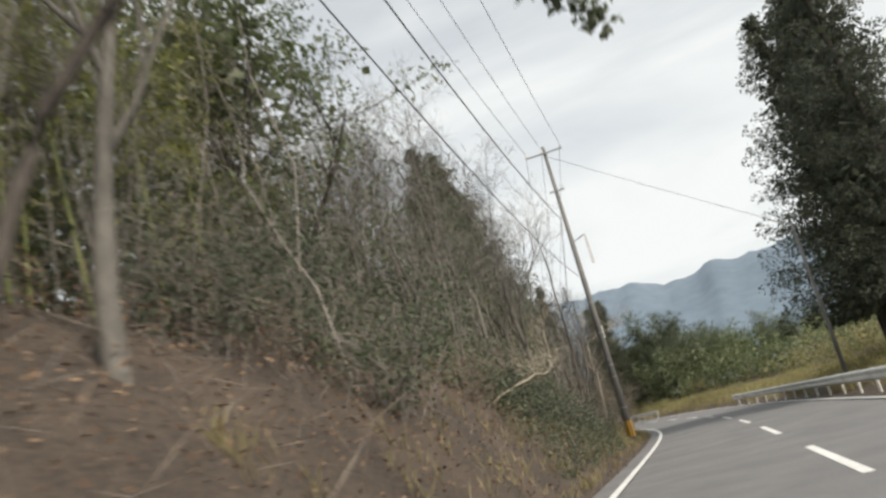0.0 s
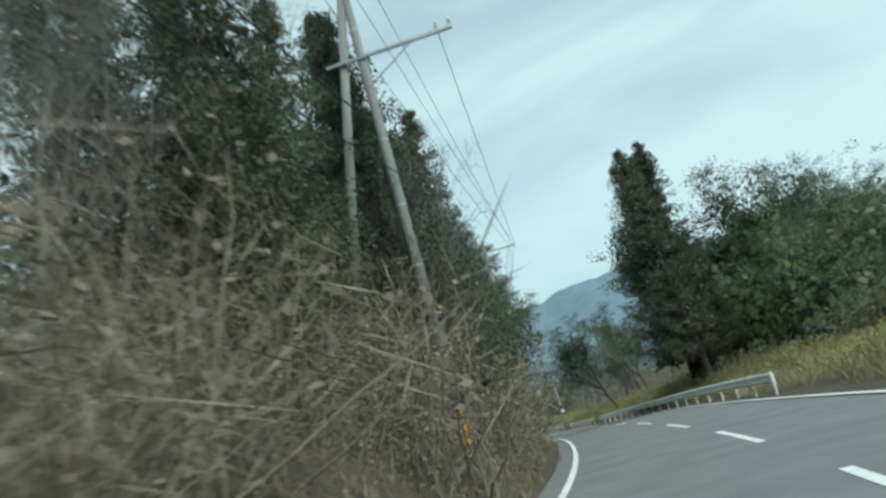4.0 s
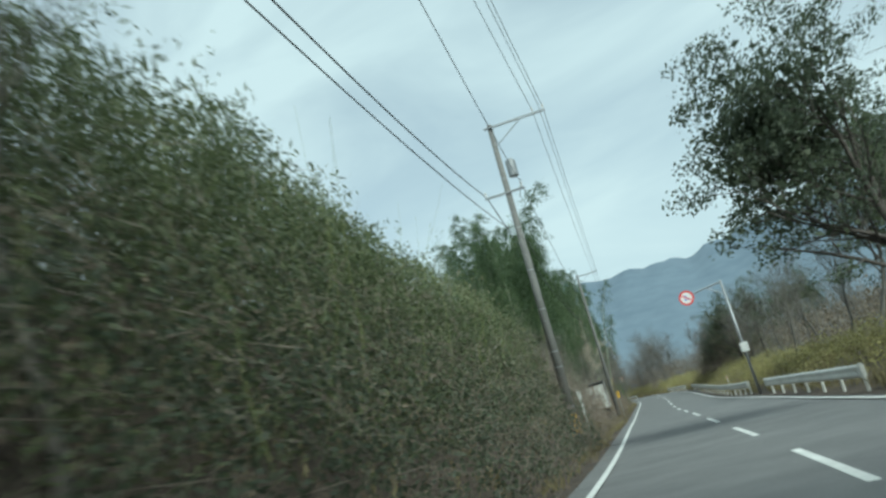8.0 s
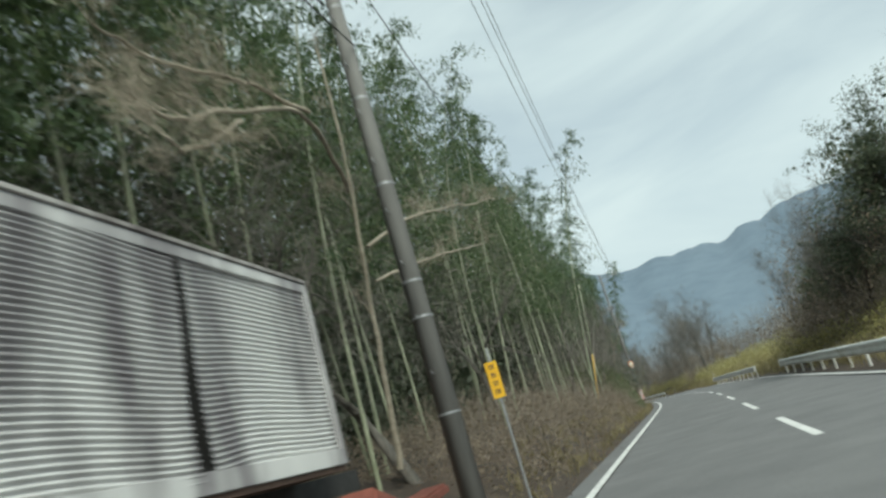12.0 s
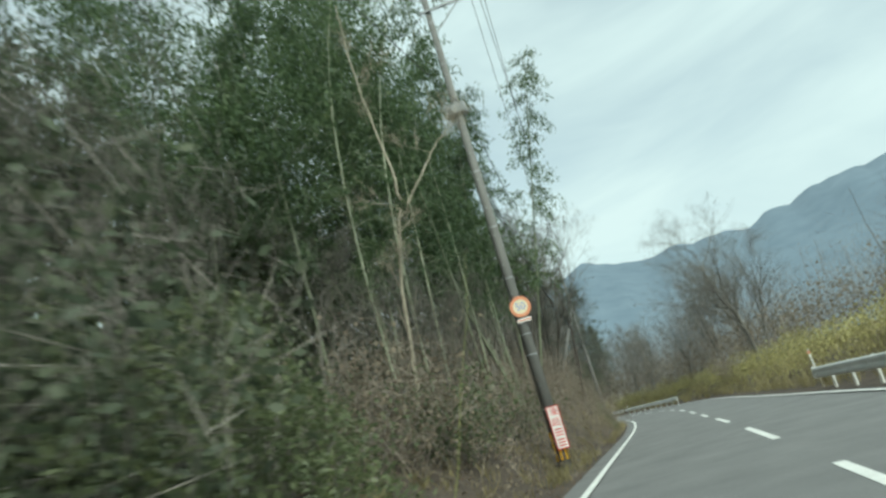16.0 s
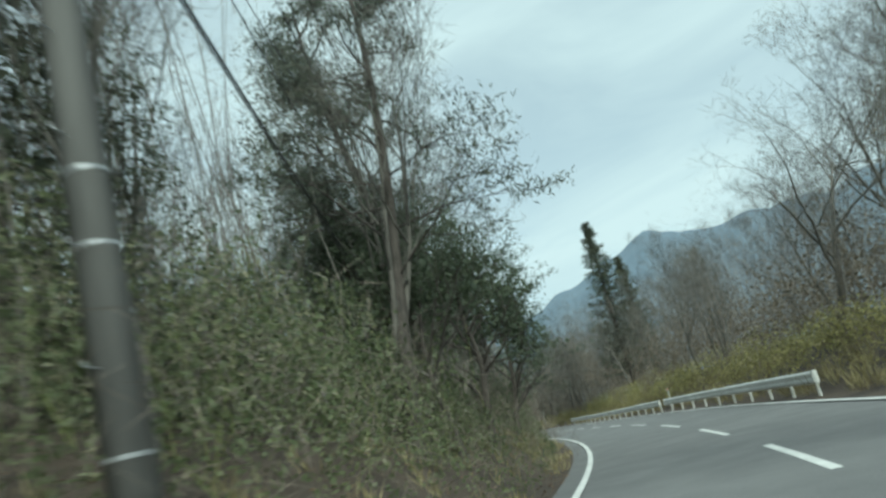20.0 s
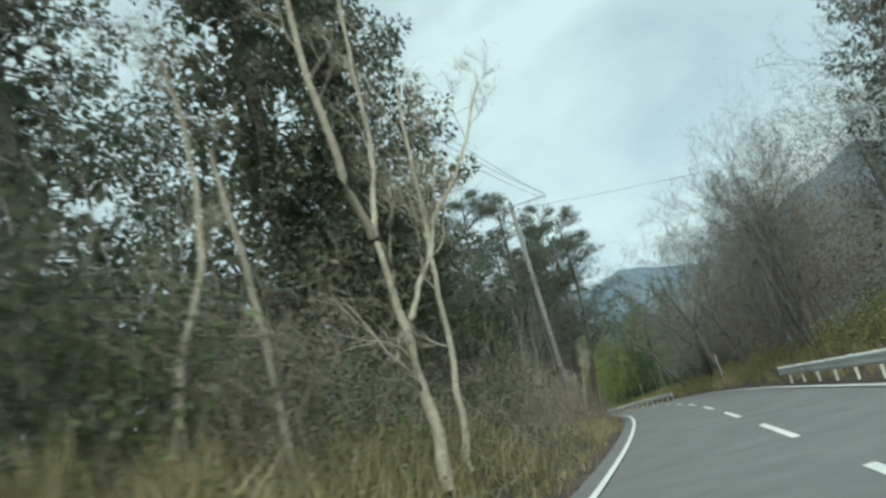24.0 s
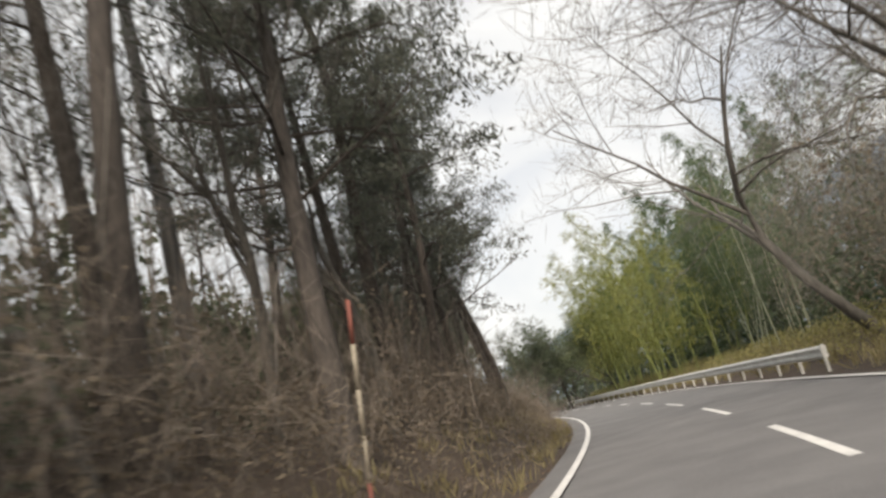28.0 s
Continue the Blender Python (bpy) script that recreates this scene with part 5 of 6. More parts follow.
# houses far off on the valley side
for k, (s, d, h) in enumerate(((640, 150, 9), (655, 172, 10), (672, 160, 11))):
    ho = tagged(new("house"), "small white farmhouse far off below the mountain", "house", "far farmhouses")
    p = spot(s, d, 0)
    ho.matrix_basis = Matrix.LocRotScale(Vector((p[0], p[1], -9.0)), Euler((0, 0, 0.5 + k)), None)
    bm = bmesh.new()
    box(bm, (-5, -4, -1), (5, 4, 9 + h * 0.4))
    part("wall", bm, M_SIGNWHITE, ho)
    bm = bmesh.new()
    q = 9 + h * 0.4
    vs = [bm.verts.new(c) for c in ((-5.6, -4.6, q), (5.6, -4.6, q), (5.6, 4.6, q), (-5.6, 4.6, q), (-5, 0, q + 2.6), (5, 0, q + 2.6))]
    for fc in ((0, 1, 5, 4), (2, 3, 4, 5), (1, 2, 5), (3, 0, 4), (3, 2, 1, 0)):
        bm.faces.new([vs[j] for j in fc])
    part("roof", bm, M_BARKGREY, ho, "grey tiled roof")
    for x in (-2.5, 1.5):
        bm = bmesh.new()
        box(bm, (x, -4.05, q - 3), (x + 1.6, -3.98, q - 1.6))
        part("window", bm, M_SIGNBLACK, ho)

# stakes in the dry brush
for k, (s, d, h) in enumerate(((167.7, -3.2, 2.4), (168.5, -3.3, 2.2))):
    st = tagged(new("stake"), "pale weathered stake leaning in the dry brush", "stake", "stakes in the brush")
    st.matrix_basis = at_plan(s, d, -0.1, 0, 1.0, 4 - 5 * k, 3 * k - 3)
    bm = bmesh.new()
    rod(bm, (0, 0, -0.2), (0, 0, h), 0.036, 0.03, 8)
    part("shaft", bm, M_SHEET, st)
    bm = bmesh.new()
    rod(bm, (0, 0, h), (0, 0, h + 0.05), 0.038, 0.025, 8)
    part("cap", bm, M_CONCRETE, st, "dull grey cap")

# ---- left side, in the order that the road passes it ----
# litter bank at the start
belt(EVER, 14, 36, -13, -8.5, 3, 0.65, 0.85, "evergreens on the litter bank")
belt(BARE, 2, 37, -11, -5, 16, 0.65, 1.0, "bare trees on the litter bank")
belt(BROWN, 4, 38, -7.5, -4.4, 12, 0.6, 1.1, "brush on the litter bank")
belt(DARKSHRUB, 8, 15, -6.5, -4.4, 5, 0.5, 0.8, "evergreen shrubs on the litter bank")
belt(DARKSHRUB, 20, 34, -4.8, -3.6, 9, 0.5, 0.8, "evergreen shrubs on the litter bank")
belt(DARKSHRUB, 12, 22, -7.5, -5.4, 9, 0.9, 1.4, "evergreen shrubs on the litter bank")
belt(DARKSHRUB, 22, 39, -9, -5.4, 8, 0.7, 1.1, "evergreen shrubs on the litter bank")
belt(YBAMBOO, 4, 16, -12, -7.5, 18, 0.65, 0.95, "bamboo on the litter bank")
# clearing, cedars and brush up to the bend
belt(CEDAR, 54, 70, -14, -9.2, 9, 0.9, 1.12, "cedars past the clearing")
belt(YBAMBOO, 48, 54, -10, -8, 4, 0.7, 0.85, "yellow-green bamboo by the cedars")
belt(BAMBOO, 40, 56, -12, -9, 12, 0.3, 0.5, "thin bamboo behind the clearing")
belt(BARE, 54, 92, -8, -4.8, 13, 0.5, 0.9, "bare trees past the clearing")
belt(BROWN, 54, 100, -5.6, -3.4, 26, 1.0, 2.0, "brush below the cedars")
belt(CEDAR, 78, 101, -10, -5.6, 16, 0.54, 0.68, "cedars by the bend")
belt(CEDAR, 86, 101, -5.4, -4.5, 6, 0.5, 0.62, "cedars reaching over the verge", 3.0, 1.0, 4.0)
belt(DARKSHRUB, 56, 98, -9, -6, 13, 0.8, 1.4, "evergreen shrubs below the cedars")
BARE.plant(2, at_plan(66, -4.6, 0, 160, 0.7), group="bare trees by the road")
SPREAD.plant(0, at_plan(63, -4.2, 0, 200, 0.85, 0, 17), group="spreading bare trees by the road")

belt(EVER, 109, 122, -12, -6.5, 5, 0.75, 1.05, "tall evergreens by the bend", every=3)
belt(EVER, 114, 119, -4.8, -4.0, 2, 0.75, 0.85, "evergreens leaning over the road", 3.0, 1.0, 12.0)
belt(PINE, 105, 137, -10, -4.8, 15, 0.75, 1.0, "pines by the bend", 3.0, 1.0, 3.0)
SPREAD.plant(1, at_plan(134, -4.6, 0, 10, 0.45, 0, 6), group="crooked bare trees past the bend")
PINE.plant(0, at_plan(124.5, -4.2, 0, 60, 0.9, 0, 3), group="pines by the bend")
PINE.plant(1, at_plan(125, -5.0, 0, 200, 0.95, 0, 2), group="pines by the bend")
PINE.plant(0, at_plan(122.5, -5.0, 0, 10, 0.9, 0, 2), group="pines by the bend")
PINE.plant(1, at_plan(117.5, -4.9, 0, 150, 0.85, 0, 8), group="pines by the bend")
belt(GREEN, 91, 130, -5.8, -3.5, 24, 0.9, 1.6, "green shrubs by the bend")
belt(BROWN, 94, 134, -5.2, -3.4, 18, 0.8, 1.7, "brown brush by the bend")
belt(BARE, 126, 137, -5.2, -3.8, 7, 0.4, 0.6, "bare trees with vines")
# bamboo grass bank and the dry brush before the truck
belt(GREEN, 134, 160, -7.5, -5.0, 10, 0.7, 1.1, "shrubs in the bamboo grass")
belt(BROWN, 176, 191, -7.0, -4, 14, 0.8, 1.4, "dry brush before the truck")
belt(BARE, 173, 184, -8, -5, 9, 0.35, 0.5, "small bare trees in the dry brush")
EVER.plant(1, at_plan(174.5, -8.2, 0, 40, 0.55), group="evergreens over the dry brush")
EVER.plant(0, at_plan(177, -10.5, 0, 140, 0.5), group="evergreens over the dry brush")
belt(GREEN, 178, 186, -6.5, -5, 4, 0.9, 1.3, "green bushes in the dry brush")
belt(GROVE, 188, 196, -11, -7.4, 12, 0.95, 1.2, "bamboo grove behind the truck")
belt(GROVE, 196, 209, -15, -6.6, 36, 1.0, 1.35, "bamboo grove behind the truck")
belt(BAMBOO, 187, 190.5, -5.4, -4.6, 3, 0.5, 0.62, "young bamboo before the truck", 5.0)
belt(GROVE, 206, 262, -16, -6.4, 66, 0.9, 1.2, "roadside bamboo grove")
belt(BAMBOO, 209, 262, -7.5, -5.2, 22, 0.95, 1.2, "front bamboo with clear pale culms", 2.0)
belt(SPREAD, 206, 262, -6.2, -4.8, 7, 0.6, 0.8, "spreading bare trees in front of the bamboo", 5.0, 1.0, 6.0, every=2)
belt(EVER, 206, 262, -15, -10, 4, 0.6, 0.8, "evergreens in the bamboo grove")
for s, d, turn, q in ((245.6, -5.05, 20, 1.3), (244.4, -5.3, 140, 1.15), (246.6, -5.6, 250, 1.2)):
    BAMBOO.plant(int(s), at_plan(s, d, -0.05, turn, q, 0, 7), group="front bamboo with clear pale culms")
SPREAD.plant(1, at_plan(208.6, -6.9, 0, 40, 0.5, 0, 5), group="spreading bare trees in front of the bamboo")
SPREAD.plant(1, at_plan(212.5, -5.2, 0, 250, 0.9, 0, 6), group="spreading bare trees in front of the bamboo")
# towards the signed pole
belt(DARKSHRUB, 266, 271.5, -5.4, -4.0, 6, 1.2, 1.7, "tall dark bushes before the pole")
belt(GREEN, 271, 277, -5.6, -4.4, 4, 0.8, 1.1, "round green bushes before the pole")
belt(GREEN, 276, 290, -6.5, -4.4, 8, 0.8, 1.2, "green shrubs before the pole")
belt(GROVE, 262, 279, -16, -9.0, 18, 0.9, 1.15, "bamboo behind the green bushes")
SPREAD.plant(0, at_plan(262.5, -6.6, 0, 60, 0.72, 0, 1), group="spreading bare trees in front of the bamboo")
for s, d, turn, q in ((266, -5.6, 60, 0.7), (270, -5.8, 160, 0.75), (274, -5.4, 250, 0.7)):
    BARE.plant(int(s), at_plan(s, d, 0, turn, q, 0, 5), group="small bare trees before the pole")
belt(GROVE, 279, 303, -16, -6.0, 30, 0.9, 1.15, "bamboo beyond the pole")
belt(GROVE, 290, 303, -5.4, -4.4, 9, 1.05, 1.3, "bamboo bending over the road", 3.0, 1.0, 11.0)
GROVE.plant(2, at_plan(299, -6.2, 0, 40, 1.6, 0, 2), group="bamboo bending over the road")
belt(BAMBOO, 282, 304, -6.6, -5.2, 8, 0.8, 1.05, "front bamboo beyond the pole")
belt(EVER, 262, 303, -15, -9, 6, 0.75, 1.0, "evergreens beyond the pole")
belt(BROWN, 276, 332, -6, -3.9, 16, 0.9, 1.5, "brush by the pole")
belt(BARE, 276, 300, -6.5, -5, 6, 0.4, 0.6, "small bare trees by the pole")
# sparse tall trees on the bank
belt(BARE, 304, 376, -15, -5.2, 40, 0.75, 1.15, "bare trees on the bank")
belt(PINE, 304, 372, -14, -6, 14, 0.6, 0.85, "pines on the bank", every=5)
PINE.plant(1, at_plan(315.5, -3.9, 0, 10, 0.58), group="pines on the bank")
CEDAR.plant(2, at_plan(339, -8.0, 0, 10, 0.6), group="small cedars")
for s, d, turn, q in ((306, -6.2, 10, 1.0), (308.5, -5.4, 100, 0.95), (311, -6.6, 200, 1.05), (313, -5.2, 300, 0.9), (316, -5.8, 40, 1.05), (318.5, -5.0, 160, 0.9)):
    BARE.plant(int(s), at_plan(s, d, 0, turn, q, 0, 4), group="tall thin trees at the grove's end")
PINE.plant(1, at_plan(312, -9, 0, 30, 1.05), group="pines on the bank")
EVER.plant(0, at_plan(305, -6.0, 0, 60, 0.8, 0, 4), group="dark evergreens at the grove's end")
EVER.plant(0, at_plan(348, -4.2, 0, 30, 0.55, 0, 8), group="dark evergreens on the bank")
EVER.plant(1, at_plan(354, -4.4, 0, 130, 0.62, 0, 8), group="dark evergreens on the bank")
EVER.plant(0, at_plan(361, -4.2, 0, 230, 0.6, 0, 9), group="dark evergreens on the bank")
PINE.plant(2, at_plan(347, -4.6, 0, 80, 0.95, 0, 5), group="pines on the bank")
PINE.plant(0, at_plan(352, -5.5, 0, 190, 0.95, 0, 4), group="pines on the bank")
belt(EVER, 346, 366, -8.5, -6.2, 4, 0.5, 0.7, "dark evergreens on the bank", every=2)
belt(BARE, 346, 366, -6.4, -5.0, 4, 1.0, 1.2, "bare trees on the bank")
belt(GREEN, 316, 412, -6.2, -4.9, 22, 0.8, 1.4, "green shrubs under bare trees")
belt(DARKSHRUB, 336, 470, -8, -5, 24, 0.8, 1.5, "evergreen shrubs under the trees")
belt(BARE, 372, 404, -13, -4.8, 8, 0.7, 1.0, "bare trees before the cedars")
belt(DARKSHRUB, 386, 402, -7.5, -4.8, 10, 1.2, 1.9, "evergreen shrubs before the cedars")
belt(EVER, 388, 404, -9, -6.5, 5, 0.36, 0.52, "small evergreens before the cedars")
belt(SPREAD, 386, 402, -7, -5, 3, 0.7, 0.9, "spreading bare trees before the cedars")
CEDAR.plant(0, at_plan(411, -13.5, 0, 50, 1.1), group="tall roadside cedars")
CEDAR.plant(0, at_plan(416, -9.0, 0, 110, 1.27), group="tall roadside cedars")
CEDAR.plant(1, at_plan(415.6, -6.4, 0, 210, 0.97), group="tall roadside cedars")

belt(BROWN, 372, 488, -5.8, -3.9, 22, 0.8, 1.5, "brush along the last stretch")
belt(PINE, 424, 490, -14, -5.2, 22, 0.75, 1.05, "pines along the last stretch")
belt(EVER, 424, 490, -12, -7, 7, 0.5, 0.75, "evergreens along the last stretch", every=3)
belt(EVER, 425, 434, -11, -8.0, 4, 0.5, 0.68, "evergreens past the cedars")
belt(EVER, 441, 452, -11, -7.5, 3, 0.45, 0.6, "evergreens behind the last pole")
belt(DARKSHRUB, 436, 448, -7, -5.2, 6, 0.9, 1.4, "evergreen shrubs behind the last pole")
belt(BARE, 428, 490, -8, -4.6, 18, 0.6, 0.9, "bare trees along the last stretch")
PINE.plant(2, at_plan(445, -3.6, 0, 0, 0.92, 0, 6), group="pines along the last stretch")
PINE.plant(2, at_plan(473, -4.3, 0, 120, 1.1, 0, 7), group="pines along the last stretch")
PINE.plant(0, at_plan(469.5, -5.2, 0, 120, 1.0), group="pines along the last stretch")
PINE.plant(1, at_plan(452.5, -4.2, 0, 50, 0.95, 0, 3), group="pines along the last stretch")
PINE.plant(0, at_plan(457, -4.6, 0, 300, 0.95, 0, 4), group="pines along the last stretch")
PINE.plant(1, at_plan(484, -5.4, 0, 90, 0.8, 0, 2), group="pines along the last stretch")
PINE.plant(0, at_plan(488, -5.6, 0, 200, 0.75, 0, 1), group="pines along the last stretch")
belt(PINE, 480, 500, -6.0, -4.6, 4, 0.7, 0.88, "pines before the last bend", 2.0, 1.0, 5.0)
belt(EVER, 492, 560, -14, -8, 11, 0.55, 0.8, "woods beyond the last bend")
belt(PINE, 492, 540, -10, -7, 12, 0.5, 0.65, "pines beyond the last bend")

# trees whose limbs stand out one by one
over = limb_tree(5.0, -5.6, [(0.09, (5.0, -5.6, 1.6), (5.4, -5.2, 4.4), (6.0, -3.8, 6.6), (6.7, -1.8, 7.2), (7.1, 0.0, 6.7)), (0.05, (6.0, -3.8, 6.6), (5.6, -3.4, 8.4), (5.8, -3.0, 10))], "evergreen tree with one leafy bough hanging over the road", M_BARK, 30, 0.6, "evergreen_tree")
rng = np.random.default_rng(30)
tufts = np.array([spot(7.2 + 0.2 * k, -0.02 + 0.12 * k, 5.35 - 0.06 * k) for k in range(-2, 4)] + [spot(7.1, 0.05, 5.9), spot(7.0, -0.3, 6.4), spot(6.7, -1.4, 7.0), spot(5.8, -3.1, 9.2)]) - np.array(over.matrix_basis.translation)
v, f = leaves(rng, clump(rng, tufts, 34, 0.24), 0.13, 0.05, 0.5)
mesh_part("foliage", raw_mesh("foliage", v, f, M_LEAFDARK), over)
limb_tree(19, -5.6, [(0.035, (19, -5.6, 1.4), (19.6, -4.4, 2.5), (20.6, -3.6, 2.85), (22.4, -3.5, 2.95), (23.6, -3.5, 3.2), (24.3, -3.5, 4.6))], "dead tree with one long pale bough hanging low", M_BARKPALE, 31, 0.7)
limb_tree(37.2, -5.0, [(0.08, (37.2, -5.0, 0.6), (37.8, -4.4, 2.8), (38.4, -4.2, 3.9), (39.5, -4.2, 4.8), (40.5, -4.2, 5.5), (42.6, -4.2, 6.7), (45, -4.2, 8.4)), (0.075, (38.2, -4.9, 1.0), (39.0, -4.6, 3.8), (39.8, -4.6, 5.0), (40, -4.6, 6.3), (39.9, -4.6, 7.2), (40.4, -4.6, 10.5)), (0.03, (39.5, -4.2, 4.8), (41.0, -3.9, 5.6), (42.6, -3.6, 6.0))], "dark-barked leafless tree leaning over the clearing", M_BARK, 32)
limb_tree(54.5, -4.6, [(0.14, (54.5, -4.6, 0.8), (55.0, -4.5, 3.2), (55.4, -4.5, 4.8)), (0.085, (55.4, -4.5, 4.7), (56.8, -4.5, 5.6), (57.4, -4.4, 7.2), (58.5, -3.9, 9.5)), (0.08, (55.4, -4.5, 4.7), (54.9, -4.8, 6.2), (55.3, -4.8, 9)), (0.035, (57.2, -4.4, 6.8), (59.5, -3.2, 7.6), (61.5, -2.2, 8.0), (63, -1.5, 8.8))], "pale-barked leafless tree forking at head height", M_BARKPALE, 33)
limb_tree(211.5, -5.2, [(0.06, (211.5, -5.2, 0.9), (211.4, -4.9, 3.6), (211.2, -4.6, 6.0), (211.4, -4.6, 10)), (0.05, (211.2, -4.6, 6.2), (209.4, -4.2, 7.3), (206.4, -4.2, 6.3), (205.2, -4.2, 5.6), (204, -4.0, 5.7)), (0.042, (209.4, -4.2, 7.2), (207, -4.4, 7.0), (205, -4.4, 6.3), (203.6, -4.2, 6.3)), (0.034, (206.6, -4.2, 6.2), (205, -4.0, 5.1), (203.8, -3.8, 4.9)), (0.042, (211.3, -4.7, 5.2), (214, -4.2, 6.2), (217.5, -3.8, 7.2), (221, -3.4, 8.0)), (0.034, (211.4, -4.8, 4.6), (214.5, -4.2, 5.4), (218.5, -3.7, 6.2))], "pale leafless tree with long boughs over the truck", M_BARKPALE, 44, 0.55)
limb_tree(250.5, -5.4, [(0.045, (250.5, -5.4, 1.0), (251.3, -4.8, 4.2), (253, -4.4, 5.8), (256, -4.2, 6.9), (258.5, -4.0, 7.4)), (0.025, (251.6, -4.7, 4.8), (254.5, -4.4, 5.6), (257.5, -4.1, 5.9), (259.5, -3.8, 5.7))], "grey leafless tree with boughs spread along the road", M_BARKGREY, 34, 1.9)
limb_tree(281, -5.0, [(0.055, (281, -5.0, 1.2), (281, -4.6, 4.0), (281, -4.0, 6.6)), (0.022, (281, -4.0, 6.5), (281.4, -3.2, 7.8), (282, -2.5, 8.5)), (0.03, (281, -4.0, 6.5), (281, -4.2, 9.0), (281, -4.3, 12))], "slender pale tree forking high by the signed pole", M_BARKPALE, 35, 0.9)
limb_tree(377.2, -4.7, [(0.14, (377.2, -4.7, 1.0), (377.8, -4.9, 4.4), (378.4, -5.0, 8.0), (379.6, -5.0, 12))], "dark straight leafless tree among brush", M_BARK, 36)
limb_tree(378.3, -5.2, [(0.19, (378.3, -5.2, 1.0), (378.6, -5.2, 4.6)), (0.12, (378.6, -5.2, 4.4), (380.6, -5.1, 5.6), (382.8, -5.0, 7.5), (382.4, -5.0, 11), (384, -5, 14)), (0.12, (378.6, -5.2, 4.4), (378.7, -5.3, 6.6), (379.5, -5.2, 10), (380, -5.1, 13)), (0.06, (382.8, -5, 7.4), (385, -4.2, 8.7), (387, -3.2, 9.2), (389, -2.2, 10))], "dark leafless tree forking into two heavy limbs", M_BARK, 37)
limb_tree(406.8, -3.5, [(0.115, (406.8, -3.5, 0.6), (407, -3.5, 2.6), (406.9, -3.6, 4.6)), (0.075, (406.9, -3.6, 4.5), (406, -3.7, 6.1), (405.8, -3.8, 9.5), (405, -4, 12)), (0.06, (406.9, -3.6, 4.5), (407.8, -3.5, 6.5), (408.2, -3.5, 10)), (0.05, (407, -3.5, 3.2), (408.2, -3.2, 4.4), (409, -2.9, 5.6))], "pale-barked leafless tree forking by the road", M_BARKPALE, 38)
limb_tree(409, -3.7, [(0.075, (409, -3.7, 0.6), (409.8, -3.6, 3.2), (410.2, -3.6, 5.4), (410.4, -3.5, 9)), (0.05, (410.2, -3.6, 5.4), (412.5, -2.8, 7.5), (415, -2.0, 10.5))], "thin pale leafless tree with arching top", M_BARKPALE, 39)
limb_tree(404.2, -4.4, [(0.07, (404.2, -4.4, 0.8), (404.3, -4.4, 3.2), (404, -4.5, 6))], "thin crooked leafless tree in dry grass", M_BARKPALE, 40, 1.0)
limb_tree(402.5, -4.8, [(0.06, (402.5, -4.8, 0.8), (402.8, -4.7, 2.6), (403.6, -4.6, 4.4), (403.4, -4.6, 7))], "thin crooked leafless tree in dry grass", M_BARKPALE, 41, 1.0)
limb_tree(437, -3.9, [(0.03, (437, -3.9, 0.5), (437.6, -3.7, 2.2), (438.3, -3.5, 3.1), (439.6, -3.3, 4.6)), (0.022, (438, -3.6, 2.8), (439.2, -3.2, 3.3), (440.2, -3.0, 4.1))], "pale dead branch propped by the pole", M_BARKPALE, 42, 0.2)
limb_tree(435.6, -3.9, [(0.026, (435.6, -3.9, 0.4), (435.9, -3.9, 1.9), (435.7, -3.9, 2.7), (435.4, -4, 3.6)), (0.03, (435.7, -3.9, 2.6), (436.3, -3.8, 3.0))], "pale forked dead sapling in the brush", M_BARKPALE, 43, 0.25)

# dark wood behind the roadside trees
for k, (a, b, tall) in enumerate([(0, 40, 12), (36, 66, 6), (66, 100, 9), (100, 134, 6), (165, 205, 8), (205, 262, 9), (262, 304, 9), (304, 372, 4), (372, 424, 6), (424, 458, 7), (458, 500, 5), (500, 570, 9)]):
    thicket("undergrowth", "dark dense woodland undergrowth behind the roadside trees", a, b, -24, -10.5, int((b - a) * 560), tall, M_LEAFDARK, 0.33, seed=200 + k, slim=0.38, tuft=6, loose=1.5)
thicket("undergrowth", "dark woods behind the bamboo groves", 186, 320, -38, -19, 36000, 12, M_LEAFDARK, 0.55, seed=220, slim=0.42, tuft=6, loose=1.8)
# low cover on the bank: leaves and fine stems
for k, (a, b, tall, mm, lab) in enumerate([
        (2, 38, 0.9, M_LITTER, "brown leafy cover on the litter bank"), (54, 96, 2.6, M_BRUSH, "brown winter cover on the bank"), (92, 134, 2.2, M_LEAFMID, "green leafy cover on the bank"),
        (130, 172, 2.0, M_BRUSH, "dry stems below the bamboo grass"), (172, 194, 1.6, M_BRUSH, "dry brown cover on the bank"), (212, 262, 1.1, M_BRUSH, "brown leaf cover under the bamboo"), (276, 334, 2.7, M_BRUSH, "brown brush cover by the pole"),
        (316, 374, 2.0, M_LEAFMID, "green cover under the bare trees"), (372, 424, 2.4, M_LEAFMID, "green cover under the bare trees"), (420, 490, 2.0, M_BRUSH, "brown cover under the pines"), (490, 560, 1.5, M_BRUSH, "brown cover beyond the bend")]):
    thicket("ground_cover", lab, a, b, -9.0, -2.9, int((b - a) * (260 if a < 40 else 560)), tall, mm, 0.085, seed=230 + k, edge=0.9)
    thicket("dead_stems", "tangle of thin dry stems on the bank", a, b, -7.5, -3.1, int((b - a) * (90 if a < 40 else 260)), tall * 1.25, M_DEADTWIG, 0.8, 0.0, 0.0048, -0.55, 1.0, 260 + k, 0.8, 2)
    stalks("dead_branches", "bent dead branches leaning out of the brush", a, b, -7, -4.5, int((b - a) * 1.7), tall * 1.1 + 0.6, M_TWIG, 0.75, 280 + k, 0.008)
